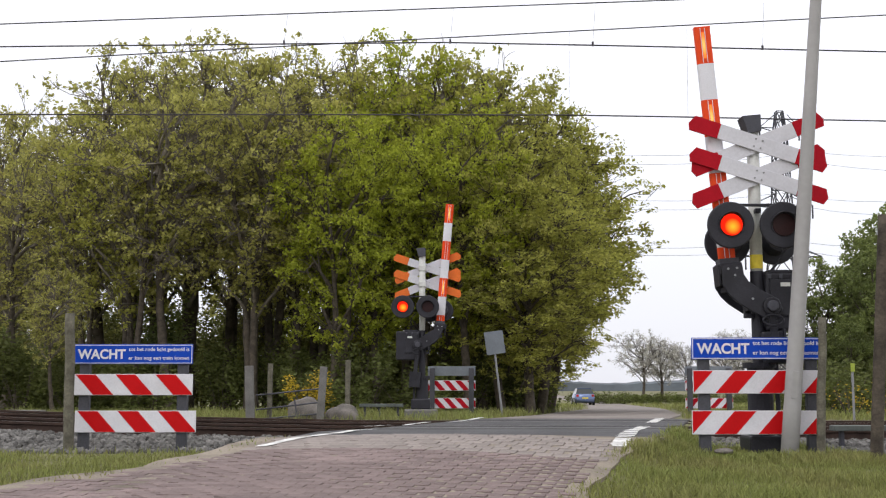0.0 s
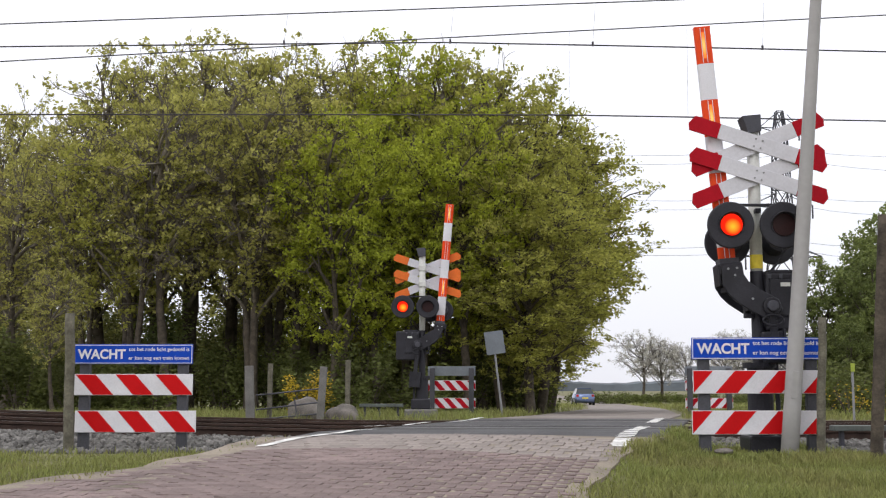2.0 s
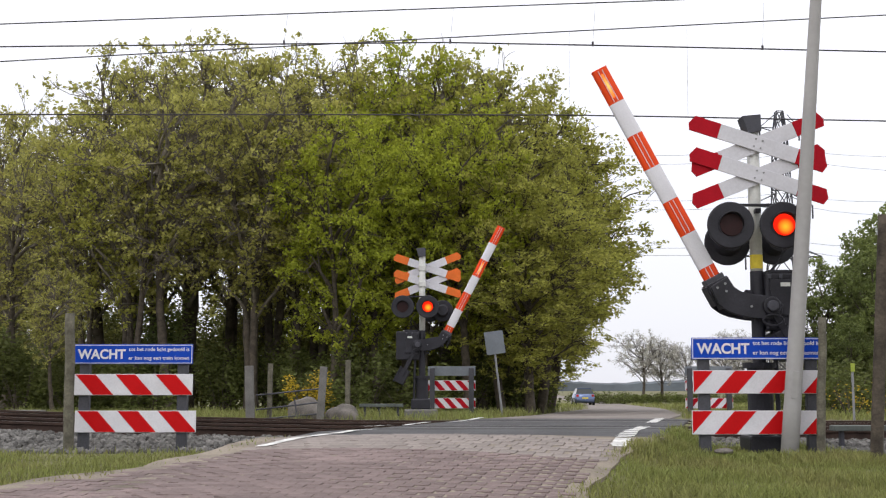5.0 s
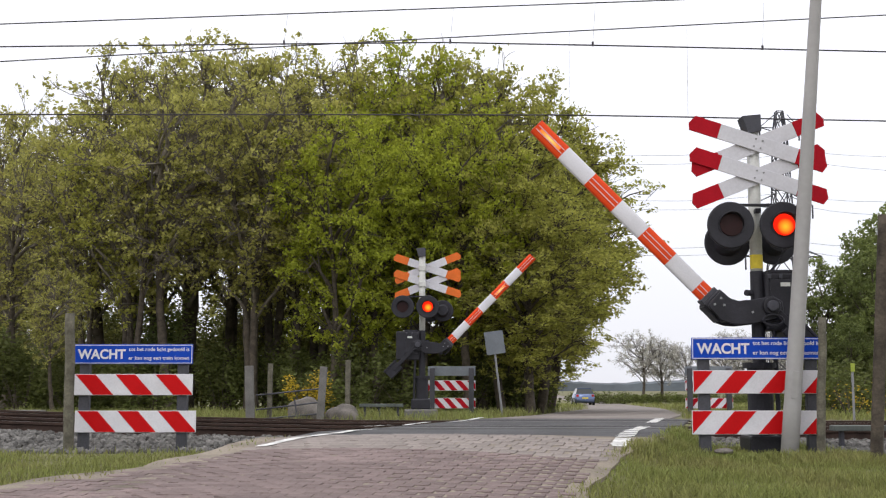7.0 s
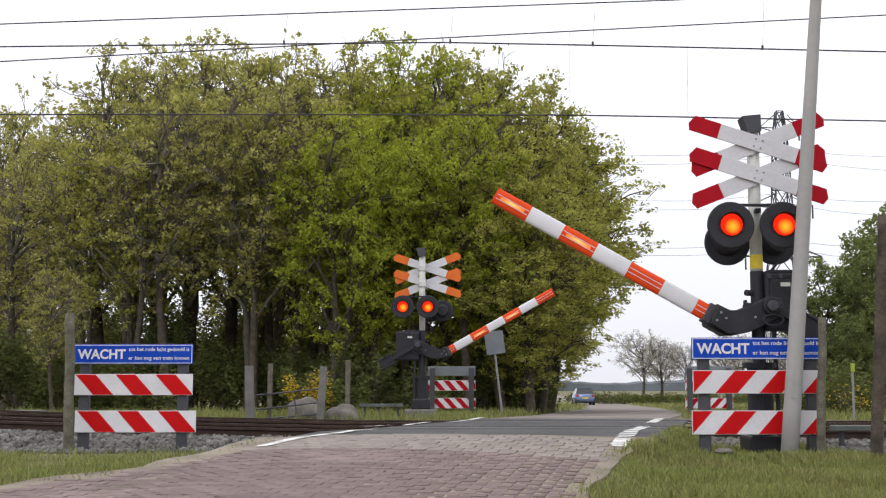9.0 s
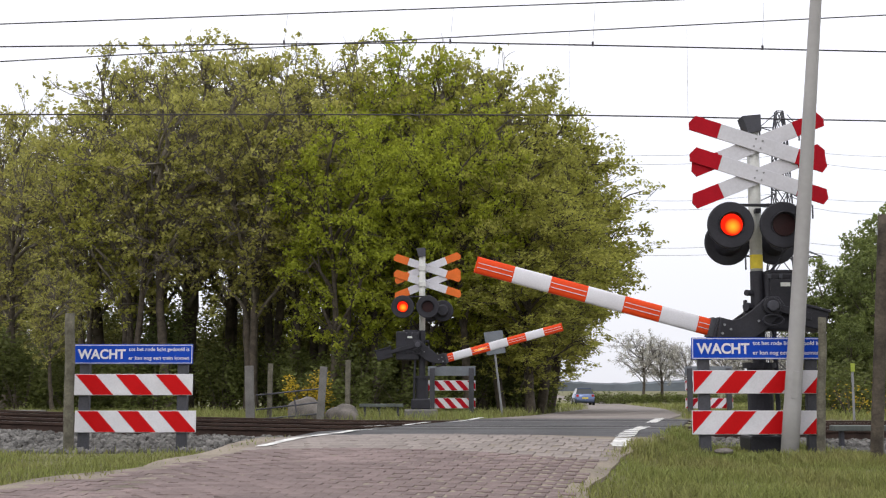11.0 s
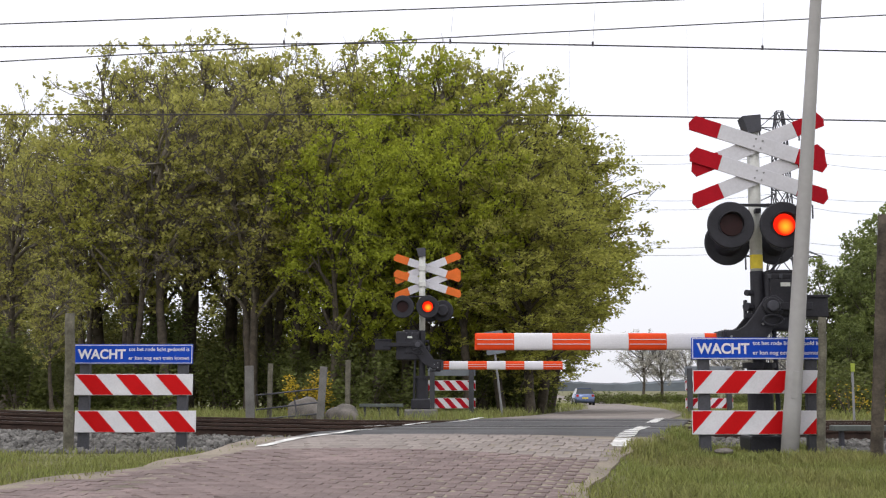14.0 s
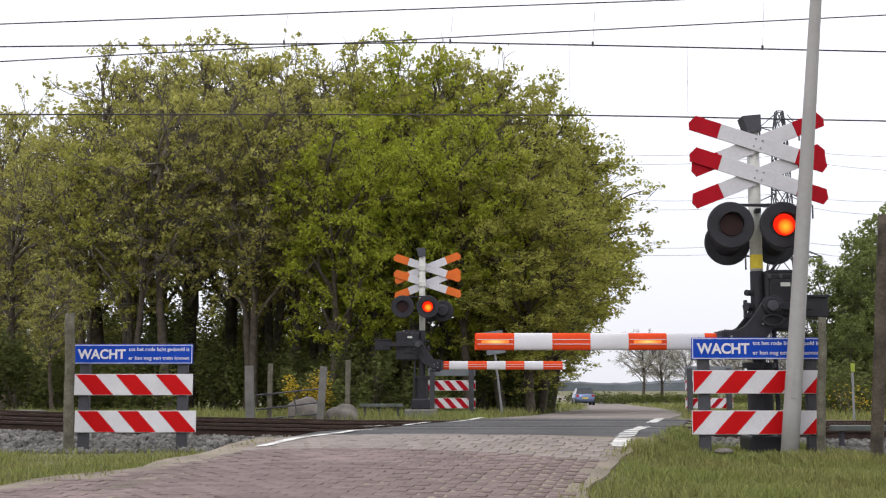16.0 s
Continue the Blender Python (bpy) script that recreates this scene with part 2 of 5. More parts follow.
def text_mesh(name, words, height, width, at, material, parent, spacing=1.0, bold=0.014):
    """Words as a thin raised mesh in the x, z plane, facing -y, fitted to a width and height; at is the lower left corner."""
    cu = bpy.data.curves.new(name, "FONT")
    cu.body, cu.size, cu.extrude, cu.space_character, cu.offset = words, 1.0, 0.0, spacing, bold
    tmp = new(name + "_tmp", cu)
    bpy.context.view_layer.update()
    me = bpy.data.meshes.new_from_object(tmp.evaluated_get(bpy.context.evaluated_depsgraph_get()))
    bpy.data.objects.remove(tmp)
    co = np.empty(len(me.vertices) * 3)
    me.vertices.foreach_get("co", co)
    co = co.reshape(-1, 3)
    lo, hi = co.min(0), co.max(0)
    sx, sy = width / (hi[0] - lo[0]), height / (hi[1] - lo[1])
    outp = np.column_stack(((co[:, 0] - lo[0]) * sx + at[0], np.full(len(co), at[1]), (co[:, 1] - lo[1]) * sy + at[2]))
    me.vertices.foreach_set("co", outp.ravel())
    root = list(range(len(outp)))

    def find(i):
        while root[i] != i:
            root[i] = root[root[i]]
            i = root[i]
        return i

    polys = [tuple(p.vertices) for p in me.polygons]
    for p in polys:
        for v in p[1:]:
            root[find(v)] = find(p[0])
    groups = {}
    for p in polys:
        groups.setdefault(find(p[0]), []).append(p)
    spans = sorted(((min(outp[v][0] for p in g for v in p), max(outp[v][0] for p in g for v in p), g) for g in groups.values()), key=lambda q: q[0])
    letters = []
    for lo_, hi_, g in spans:
        if letters and lo_ < letters[-1][1] - 0.3 * min(hi_ - lo_, letters[-1][1] - letters[-1][0]):
            letters[-1][1] = max(hi_, letters[-1][1])
            letters[-1][2] += g
        else:
            letters.append([lo_, hi_, list(g)])
    for lo_, hi_, g in letters:
        ids = sorted({v for p in g for v in p})
        at_ = {v: i for i, v in enumerate(ids)}
        mesh_of("letter", [tuple(outp[v]) for v in ids], [tuple(at_[v] for v in p) for p in g], material, parent)
    bpy.data.meshes.remove(me)


# ---- the lie of the land ----
def interp(x, pts):
    return float(np.interp(x, [p[0] for p in pts], [p[1] for p in pts]))


def road_z(y):
    return interp(y, ((-20, -0.9), (0, -0.85), (6, -0.6), (9, -0.36), (10.5, -0.235), (11.8, -0.135), (13.0, -0.05), (14.5, -0.01), (16.0, -0.04), (18, -0.06), (24.3, -0.10), (30, -0.17), (60, -0.5), (105, -0.95), (160, -1.0), (1000, -1.0)))


def road_x(y):
    return interp(y, ((-20, -7.6), (32, 4.47), (60, 9.2), (105, 14.6), (160, 18), (900, 60)))


def track_z(x):
    """Height of the rail tops along the line: it falls from the left towards the crossing."""
    return interp(x, ((-90, 0.30), (-14, 0.29), (-8.3, 0.13), (-4.5, 0.0), (-1.6, -0.058), (0.5, -0.068), (90, -0.068)))


def right_edge(y):
    """The pavement widens a little to the right before the deck."""
    return road_x(y) + 1.9 + interp(y, ((6, -0.12), (10, -0.10), (11.8, 0.0), (13.0, 0.22), (14.2, 0.45), (16.3, 0.45), (23, 0.45), (24.3, 0.1), (30, 0.0)))


def crown(x, y):
    """The approach is slightly rounded across its width."""
    u = (x - road_x(y)) / 1.9
    return 0.065 * max(0.0, 1 - u * u) * interp(y, ((5, 1), (12.6, 1), (13.45, 0.45), (14.6, 0), (30, 0)))


def left_edge(y):
    """The near pavement flares out to the left, where the lane comes in."""
    return road_x(y) - 1.9 - interp(y, ((-14, 6.5), (0, 4.6), (5, 3.2), (9.0, 1.25), (9.8, 0.85), (10.8, 0.25), (11.8, 0.0), (20, 0)))


def ground_z(x, y):
    base = interp(y, ((-20, -1.0), (0, -0.95), (6, -0.7), (9, -0.42), (11.5, -0.29), (13.5, -0.23), (14.7, -0.29), (16.2, -0.17), (23.2, -0.17), (24.4, -0.2), (24.8, -0.16), (30, -0.2), (60, -0.6), (105, -1.0), (1000, -1.0)))
    base += track_z(x) * interp(y, ((13.6, 0), (16.2, 1), (23.2, 1), (25.5, 0)))
    l, r = left_edge(y), right_edge(y)
    e = max(l - x, x - r)
    rz = road_z(y)
    k = min(1.0, max(0.0, e / 0.55))
    z = rz + (base - rz) * k * k * (3 - 2 * k)
    if e < (0.24 if x > road_x(y) else 0.50):
        z = min(z, rz - 0.035)
    z += 0.03 * noise.noise((x * 0.7, y * 0.7, 0)) * k
    return z


def grid_lines(lo, hi, fine_lo, fine_hi, step, grow=1.25):
    v = list(np.arange(fine_lo, fine_hi + 1e-6, step))
    s = step
    while v[-1] < hi:
        s *= grow
        v.append(v[-1] + s)
    s = step
    while v[0] > lo:
        s *= grow
        v.insert(0, v[0] - s)
    return v


gx = grid_lines(-1500, 1500, -9, 9, 0.25)
gy = grid_lines(-60, 2500, 7, 32, 0.25)
gv = [(x, y, ground_z(x, y)) for y in gy for x in gx]
nx = len(gx)
gf = [(j * nx + i, j * nx + i + 1, (j + 1) * nx + i + 1, (j + 1) * nx + i) for j in range(len(gy) - 1) for i in range(nx - 1)]
ground = tagged(mesh_of("ground", gv, gf, M_SOIL, smooth=True), "grassy soil of verges, wood floor and fields", "ground", kind="structure")


def strip(name, y0, y1, step, material, dz, left=None, right=None):
    """A sheet that follows the road's height."""
    vs, fs = [], []
    ys = list(np.arange(y0, y1, step)) + [y1]
    for y in ys:
        l = left(y) if left else road_x(y) - 1.9
        r = right(y) if right else road_x(y) + 1.9
        for k in range(13):
            vs.append((l + (r - l) * k / 12, y, road_z(y) + dz + (crown(l + (r - l) * k / 12, y) if y < 24 else 0)))
        vs.append((r, y, road_z(y) - 0.12))
        vs.append((l, y, road_z(y) - 0.12))
    n = len(ys)
    for j in range(n - 1):
        for k in range(13):
            fs.append((j * 15 + k, j * 15 + k + 1, (j + 1) * 15 + k + 1, (j + 1) * 15 + k))
        fs.append((j * 15 + 14, j * 15, (j + 1) * 15, (j + 1) * 15 + 14))
    return mesh_of(name, vs, fs, material)


asphalt = tagged(strip("road_crossing", 13.45, 24.3, 0.5, M_ASPHALT, -0.004, right=right_edge), "grey asphalt deck of the level crossing", "road", kind="structure")
lane = tagged(strip("road_beyond", 24.3, 400, 1.0, M_LANE, -0.01, left=lambda y: road_x(y) - 1.9, right=lambda y: road_x(y) + 1.9), "worn grey-brown brick lane beyond the tracks", "road", kind="structure")
pavement = tagged(strip("pavement", -14.0, 13.45, 0.12, M_SAND, -0.003, left=lambda y: left_edge(y) - 0.30 + 0.16 * noise.noise((y * 1.7, 5.0, 0)), right=lambda y: right_edge(y) + 0.12 + 0.07 * noise.noise((y * 1.6, 0.3, 0))), "brick-paved approach with sandy joints", "pavement", kind="structure")


# ---- railway ----
TRACKS = (17.4, 21.8)


def build_track(yc):
    tr = thing("railway_track", "rusty steel rails on concrete sleepers in ballast", "railway track", pose(0, yc, -0.030 if yc > 20 else 0.0), "railway tracks", "structure")
    for s in (-1, 1):
        prof = ((-0.036, 0.0), (0.036, 0.0), (0.036, -0.035), (0.010, -0.05), (0.010, -0.13), (0.07, -0.145), (0.07, -0.16), (-0.07, -0.16), (-0.07, -0.145), (-0.010, -0.13), (-0.010, -0.05), (-0.036, -0.035))
        vs, fs = [], []
        xs = (-90, -30, -14, -11, -8.3, -6.4, -4.5, -3, -1.6, -0.5, 0.5, 4, 30, 90)
        for x in xs:
            vs += [(x, s * 0.7525 + a, b + track_z(x)) for a, b in prof]
        n = len(prof)
        fs = [(j * n + i, j * n + (i + 1) % n, (j + 1) * n + (i + 1) % n, (j + 1) * n + i) for j in range(len(xs) - 1) for i in range(n)]
        rail = mesh_of("rail", vs, fs, M_RAIL, tr)
        rail.data.materials.append(M_RAILTOP)
        for j in range(len(xs) - 1):
            rail.data.polygons[j * n].material_index = 1
        # where the rail runs through the deck: head, and a strip for the flange groove
        y = yc + s * 0.7525
        l, r, z = road_x(y) - 1.88, right_edge(y), road_z(y) - tr.location.z
        part("deck_rail", box(B(), ((l + r) / 2, s * 0.7525, z), (r - l, 0.075, 0.012), 0.002), M_DECKRAIL, tr, "bright worn rail head in the asphalt")
        # no groove is cut; this flat black strip gives its shade
        part("groove_shade_strip", box(B(), ((l + r) / 2, s * 0.66, z), (r - l, 0.06, 0.007)), M_TYRE, tr, "flat black strip as groove shade beside the rail")
    bm = box(B(), (0, 0, 0), (0.26, 2.5, 0.2), 0.02)
    first = None
    for i in range(-24, 25):
        x = i * 0.6
        if first is None:
            first = part("sleeper", bm, M_SLEEPER, tr)
        else:
            ob = new("sleeper", first.data)
            ob.parent = tr
            first = ob
        first.location = (x, 0, -0.258 + track_z(x))
    return tr


for yc in TRACKS:
    build_track(yc)

# ---- level crossing signals with half barriers ----
BOOM_OFFSET = 0.39


def signal_head(parent, x, y, z, r, facing, lamp_list):
    """A round black head with hood, lens and, where it is seen lit, its lamp. facing -1 looks towards the camera."""
    head = part("signal_head", disc(B(), (0, 0, 0), r, 0.05, 44, 0.015), M_BLACK, parent, smooth=False)
    head.location = (x, y, z)
    f = facing
    part("housing", tube(B(), (0, -f * 0.02, 0), (0, -f * 0.2, 0), r * 0.62, r * 0.45, 28), M_BLACK, head)
    # hood: a tube cut away below, open at the front
    bm = B()
    n, ro, ri = 22, 0.148, 0.136
    for i in range(n):
        a0, a1 = (radians(-35 + 250 * k / n) for k in (i, i + 1))
        q = []
        for a in (a0, a1):
            reach = 0.025 + 0.075 * max(0.0, math.sin(a))
            for rr in (ro, ri):
                q.append((bm.verts.new((rr * math.cos(a), f * 0.02, rr * math.sin(a))), bm.verts.new((rr * math.cos(a), f * (0.02 + reach), rr * math.sin(a)))))
        (a, b), (c, d), (e, g), (h, k) = q
        for face in ((a, b, g, e), (c, h, k, d), (b, d, k, g)):
            bm.faces.new(face)
    bmesh.ops.remove_doubles(bm, verts=bm.verts[:], dist=0.0005)
    part("hood", bm, M_BLACK, head, smooth=True)
    lens = part("lens", disc(B(), (0, 0, 0), 0.128, 0.02, 36, 0.004), M_LENS, head, "dark red unlit lens")
    lens.location = (0, f * 0.03, 0)
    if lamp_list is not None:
        # this disc always glows; sliding it past the opaque lens stands in for switching
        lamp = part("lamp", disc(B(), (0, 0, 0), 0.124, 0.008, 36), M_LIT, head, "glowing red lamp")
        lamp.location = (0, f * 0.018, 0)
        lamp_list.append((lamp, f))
    return head


def cross_arm(parent, x, y, z, angle, tip_mat, length=1.655, width=0.178):
    arm = part("cross_arm", box(B(), (0, 0, 0), (length - 0.72, 0.022, width), 0.004), M_CROSS_W, parent)
    arm.matrix_local = pose(x, y, z, 0, angle, 0)
    for s in (-1, 1):
        h, w = length / 2, width / 2
        out = [(s * (h - 0.36), -w), (s * (h - 0.03), -w), (s * h, -w * 0.1), (s * (h - 0.05), w), (s * (h - 0.36), w)]
        part("arm_tip", prism(B(), out, -0.013, 0.013), tip_mat, arm, "red painted arm end")
    for bx in (-0.04, 0.04):
        for bz in (-0.045, 0.045):
            part("bolt", disc(B(), (bx, -0.015, bz), 0.011, 0.012, 8), M_GALV, arm)
    return arm


def boom_profile(x0, x1, half, depth):
    """A flat-oval boom with two fine ribs along each face."""
    bm = B()
    pts = []
    for sgn in (-1, 1):
        for k in range(13):
            a = radians(-90 + 180 * k / 12)
            pts.append((sgn * depth * math.sqrt(max(0.0, math.cos(a))) if abs(a) < 1.57 else 0.0, half * math.sin(a) * sgn))
    ring = [[bm.verts.new((x, p[0], p[1])) for p in pts] for x in (x0, x1)]
    n = len(pts)
    for i in range(n):
        if (Vector(pts[i]) - Vector(pts[(i + 1) % n])).length > 1e-5:
            bm.faces.new((ring[0][i], ring[0][(i + 1) % n], ring[1][(i + 1) % n], ring[1][i]))
    bm.faces.new(ring[0])
    bm.faces.new(ring[1][::-1])
    bmesh.ops.remove_doubles(bm, verts=bm.verts[:], dist=0.0004)
    bmesh.ops.recalc_face_normals(bm, faces=bm.faces[:])
    return bm


def build_signal(m, s, label, arm_y, tip_mat, front, rear, base_h, cross_x, bell_z, weight_x, box_w, band, lift=0.0):
    """s = 1: the boom closes towards -x; s = -1: towards +x."""
    sig = thing("crossing_signal", label, "crossing signal", m, "signals with half barriers")
    lit = []
    part("mast", tube(B(), (0, 0, 1.95), (0, 0, bell_z), 0.071, seg=20), M_MAST, sig, "grey-white painted mast", True)
    part("mast_foot", tube(tube(B(), (0, 0, 0.92), (0, 0, 2.03), 0.076, seg=20), (0, 0, base_h), (0, 0, 0.95), 0.145, 0.14, 24), M_BLACK, sig, "black painted steel foot")
    part("flange", tube(B(), (0, 0, 0.93), (0, 0, 0.99), 0.19, seg=24), M_BLACK, sig)
    part("base_plate", tube(B(), (0, 0, base_h), (0, 0, base_h + 0.04), 0.24, seg=24), M_BLACK, sig)
    # wide black block round the bottom of the foot
    part("foot_block", box(B(), (0.03 * s, 0, base_h + 0.12), (0.44, 0.5, 0.24), 0.03), M_BLACK, sig)
    if band:
        part("sticker", tube(B(), (0, 0, 2.06), (0, 0, 2.22), 0.0725, seg=20), M_YELLOW, sig, "yellow sticker band")
    # bell box on the top of the mast
    part("bell_box", prism(B(), ((-0.14, bell_z + 0.09), (0.07, bell_z + 0.11), (0.075, bell_z - 0.08), (-0.075, bell_z - 0.11)), -0.12, 0.12), M_DGREY, sig, "dark grey bell housing")
    for cz in (3.495, 3.125):
        for k, ang in enumerate((18.2, -21.8)):
            cross_arm(sig, cross_x, arm_y * (1 + 0.34 * (1 - k)) if arm_y < 0 else arm_y * (1 + 0.34 * k), cz, ang, tip_mat)
        part("clamp", box(B(), (0, 0, cz - 0.02), (0.17, 0.17, 0.14), 0.02), M_MAST, sig)
    for x, y, z, r in front:
        signal_head(sig, x, y, z, r, -1, lit)
    for x, y, z, r in rear:
        signal_head(sig, x, y, z, r, 1, None)
    bm = box(B(), (sum(h[0] for h in front) / 2, front[0][1] + 0.08, front[0][2] + 0.24), (0.6, 0.05, 0.03), 0.006)
    box(bm, (0, -0.06, front[0][2] + 0.19), (0.06, 0.2, 0.05), 0.006)
    part("head_bracket", bm, M_BLACK, sig)
    # drive box beside the mast
    px, pz = 0.10 * s, 1.62 + lift
    drive = part("drive_box", box(B(), ((0.06 + box_w / 2) * s, 0.02, 1.68), (box_w, 0.3, 0.66), 0.03), M_BLACK, sig)
    part("cover", box(box(B(), (0.25 * s, -0.138, 1.72), (0.28, 0.025, 0.42), 0.01), (0.25 * s, 0.0, 2.02), (0.30, 0.24, 0.04), 0.01), M_BLACK, drive)
    part("type_plate", box(B(), (0.28 * s, -0.156, 1.87), (0.11, 0.006, 0.045), 0.001), M_MAST, drive, "small white type plate")
    for dx, dz, r in ((-0.16, 1.62, 0.05), (-0.15, 1.78, 0.035)):
        part("cable_gland", tube(B(), (dx * s * 0.6, -0.05, dz), (dx * s, -0.09, dz), r, seg=10), M_BLACK, sig)
    for k in range(3):
        part("cover_latch", box(B(), ((0.10 + 0.13 * k) * s, -0.155, 1.96), (0.035, 0.02, 0.05), 0.004), M_DGREY, drive)
    part("wheel_cap", disc(B(), (px, -0.27, pz), 0.062, 0.05, 24, 0.01), M_DGREY, sig)
    bm = B()
    ring = [Vector((px + 0.115 * math.cos(a) * 1.0, -0.265, pz - 0.16 + 0.06 * math.sin(a))) for a in np.linspace(0, 2 * math.pi, 15)]
    for a_, b_ in zip(ring, ring[1:]):
        tube(bm, a_, b_, 0.012, seg=6)
    part("hand_grip", bm, M_BLACK, sig)
    part("side_bracket", box(box(B(), (-0.115 * s, -0.03, 1.52), (0.09, 0.10, 0.05), 0.006), (-0.15 * s, -0.03, 1.6), (0.03, 0.08, 0.2), 0.006), M_BLACK, sig)
    part("foot_conduit", tube(B(), (0.19 * s, -0.08, base_h), (0.16 * s, -0.06, 1.38), 0.028, seg=10), M_BLACK, sig)
    bm = B()
    last = None
    for i in range(9):
        a = i / 8
        p = Vector((s * (0.14 + 0.12 * math.sin(a * 3.1)), -0.05 - 0.1 * math.sin(a * 3.1), 2.03 + 0.4 * a))
        if last is not None:
            tube(bm, last, p, 0.012, seg=6)
        last = p
    part("cable", bm, M_BLACK, sig)
    # the swinging boom: origin in its bearing, closed position level
    boom = part("barrier_arm", disc(B(), (0, -0.2, 0), 0.10, 0.10, 28, 0.012), M_BLACK, sig, "black cranked barrier arm")
    boom.location = (px, 0, pz)
    bo = -BOOM_OFFSET - lift
    crank = [(-0.07, 0.10), (0.05, 0.13), (0.14, 0.06), (0.14, -0.06), (0.03, -0.24), (-0.08, -0.38), (-0.17, -0.46), (-0.28, -0.515), (-0.50, bo - 0.115), (-0.52, bo + 0.115), (-0.38, bo + 0.125), (-0.30, -0.22), (-0.20, -0.10)]
    for y0, y1 in ((-0.205, -0.165), (0.185, 0.215)):
        bm = prism(B(), [(x * s, z) for x, z in crank], y0, y1)
        bmesh.ops.bevel(bm, geom=bm.edges[:], offset=0.008, segments=1, affect="EDGES")
        part("crank_plate", bm, M_BLACK, boom)
    bm = box(B(), (-0.42 * s, 0, bo), (0.18, 0.38, 0.15), 0.015)
    box(bm, (-0.24 * s, 0, bo - 0.04), (0.06, 0.38, 0.06), 0.01)
    part("crank_web", bm, M_BLACK, boom)
    bm = box(B(), (-0.47 * s, 0, bo), (0.13, 0.30, 0.255), 0.012)
    box(bm, (-0.40 * s, 0, bo + 0.115), (0.24, 0.26, 0.03), 0.008)
    box(bm, (-0.40 * s, 0, bo - 0.13), (0.24, 0.26, 0.03), 0.008)
    part("clamp_box", bm, M_BLACK, boom)
    part("clamp_plate", box(B(), (-0.545 * s, 0, bo), (0.09, 0.2, 0.225), 0.008), M_POST, boom, "grey-brown boom clamp")
    for y0 in (-0.205, 0.205):
        part("weight_arm", box(B(), (weight_x * 0.5 * s, y0, 0.0), (weight_x, 0.035, 0.085), 0.006), M_BLACK, boom)
    part("counterweight", box(box(B(), (weight_x * s, 0, -0.01), (0.36, 0.42, 0.23), 0.015), (weight_x * s, 0, 0.112), (0.39, 0.46, 0.03), 0.006), M_BLACK, boom)
    for bx, bz in ((-0.46, bo + 0.05), (-0.46, bo - 0.05), (-0.38, bo + 0.02), (-0.1, -0.2)):
        part("bolt", disc(B(), (bx * s, -0.21, bz), 0.014, 0.02, 8), M_GALV, boom)
    edges = [-3.315 + 0.432 * k for k in range(7)] + [-0.52]
    lamps = []
    for k in range(7):
        a, b = sorted((edges[k] * s, edges[k + 1] * s))
        bm = boom_profile(a, b, 0.097, 0.052)
        bmesh.ops.translate(bm, verts=bm.verts[:], vec=(0, 0, bo))
        band = part("boom_band", bm, M_WHITE if k % 2 else M_BOOM_R, boom, "white boom section" if k % 2 else "orange-red boom section")
        if k % 2 == 0:
            bm = B()
            # two thin ribs, white so that their highlight is in the colour
            for dz in (0.022, -0.030):
                box(bm, ((a + b) / 2, -0.0535, bo + dz), (b - a - 0.02, 0.006, 0.007))
            part("rib_highlight", bm, M_WHITE, band, "thin rib coloured white as its highlight")
            if k in (0, 2, 4):
                # always glowing: pushed out of the boom face to flash, sunk into it otherwise
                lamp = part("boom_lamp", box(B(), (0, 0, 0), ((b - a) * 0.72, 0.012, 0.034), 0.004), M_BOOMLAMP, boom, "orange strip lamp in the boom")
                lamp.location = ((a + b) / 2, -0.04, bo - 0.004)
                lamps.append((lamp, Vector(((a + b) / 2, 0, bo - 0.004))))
    part("boom_tip_cap", box(B(), (-3.322 * s, 0, bo), (0.014, 0.09, 0.19), 0.004), M_BOOM_R, boom)
    return sig, boom, lit, lamps, (px, pz)


near_sig = build_signal(pose(3.59, 13.5, -0.2), 1, "black and grey crossing signal with red lights, crosses and striped barrier", -0.085, M_CROSS_R,
                        ((-0.355, -0.30, 2.525, 0.265), (0.235, -0.30, 2.525, 0.265)), ((-0.255, 0.30, 2.40, 0.268), (0.295, 0.30, 2.40, 0.262)), -0.06, 0.03, 3.73, 0.46, 0.38, True)
far_sig = build_signal(pose(-0.48, 27.4, -0.2), -1, "crossing signal beyond the tracks with orange-tipped crosses and lowered striped barrier", 0.085, M_ORANGE,
                       ((-0.445, -0.25, 2.565, 0.262), (0.128, -0.25, 2.565, 0.262)), ((0.47, 0.22, 2.50, 0.25), (0.17, 0.3, 2.50, 0.25)), 0.23, 0.12, 3.84, 0.80, 0.54, False, 0.08)
base = thing("concrete_base", "weathered concrete foundation block under the signal", "foundation", pose(-0.50, 27.4, -0.2))
part("block", box(B(), (0, 0, 0.06), (0.75, 0.75, 0.34), 0.03), M_CONC, base)


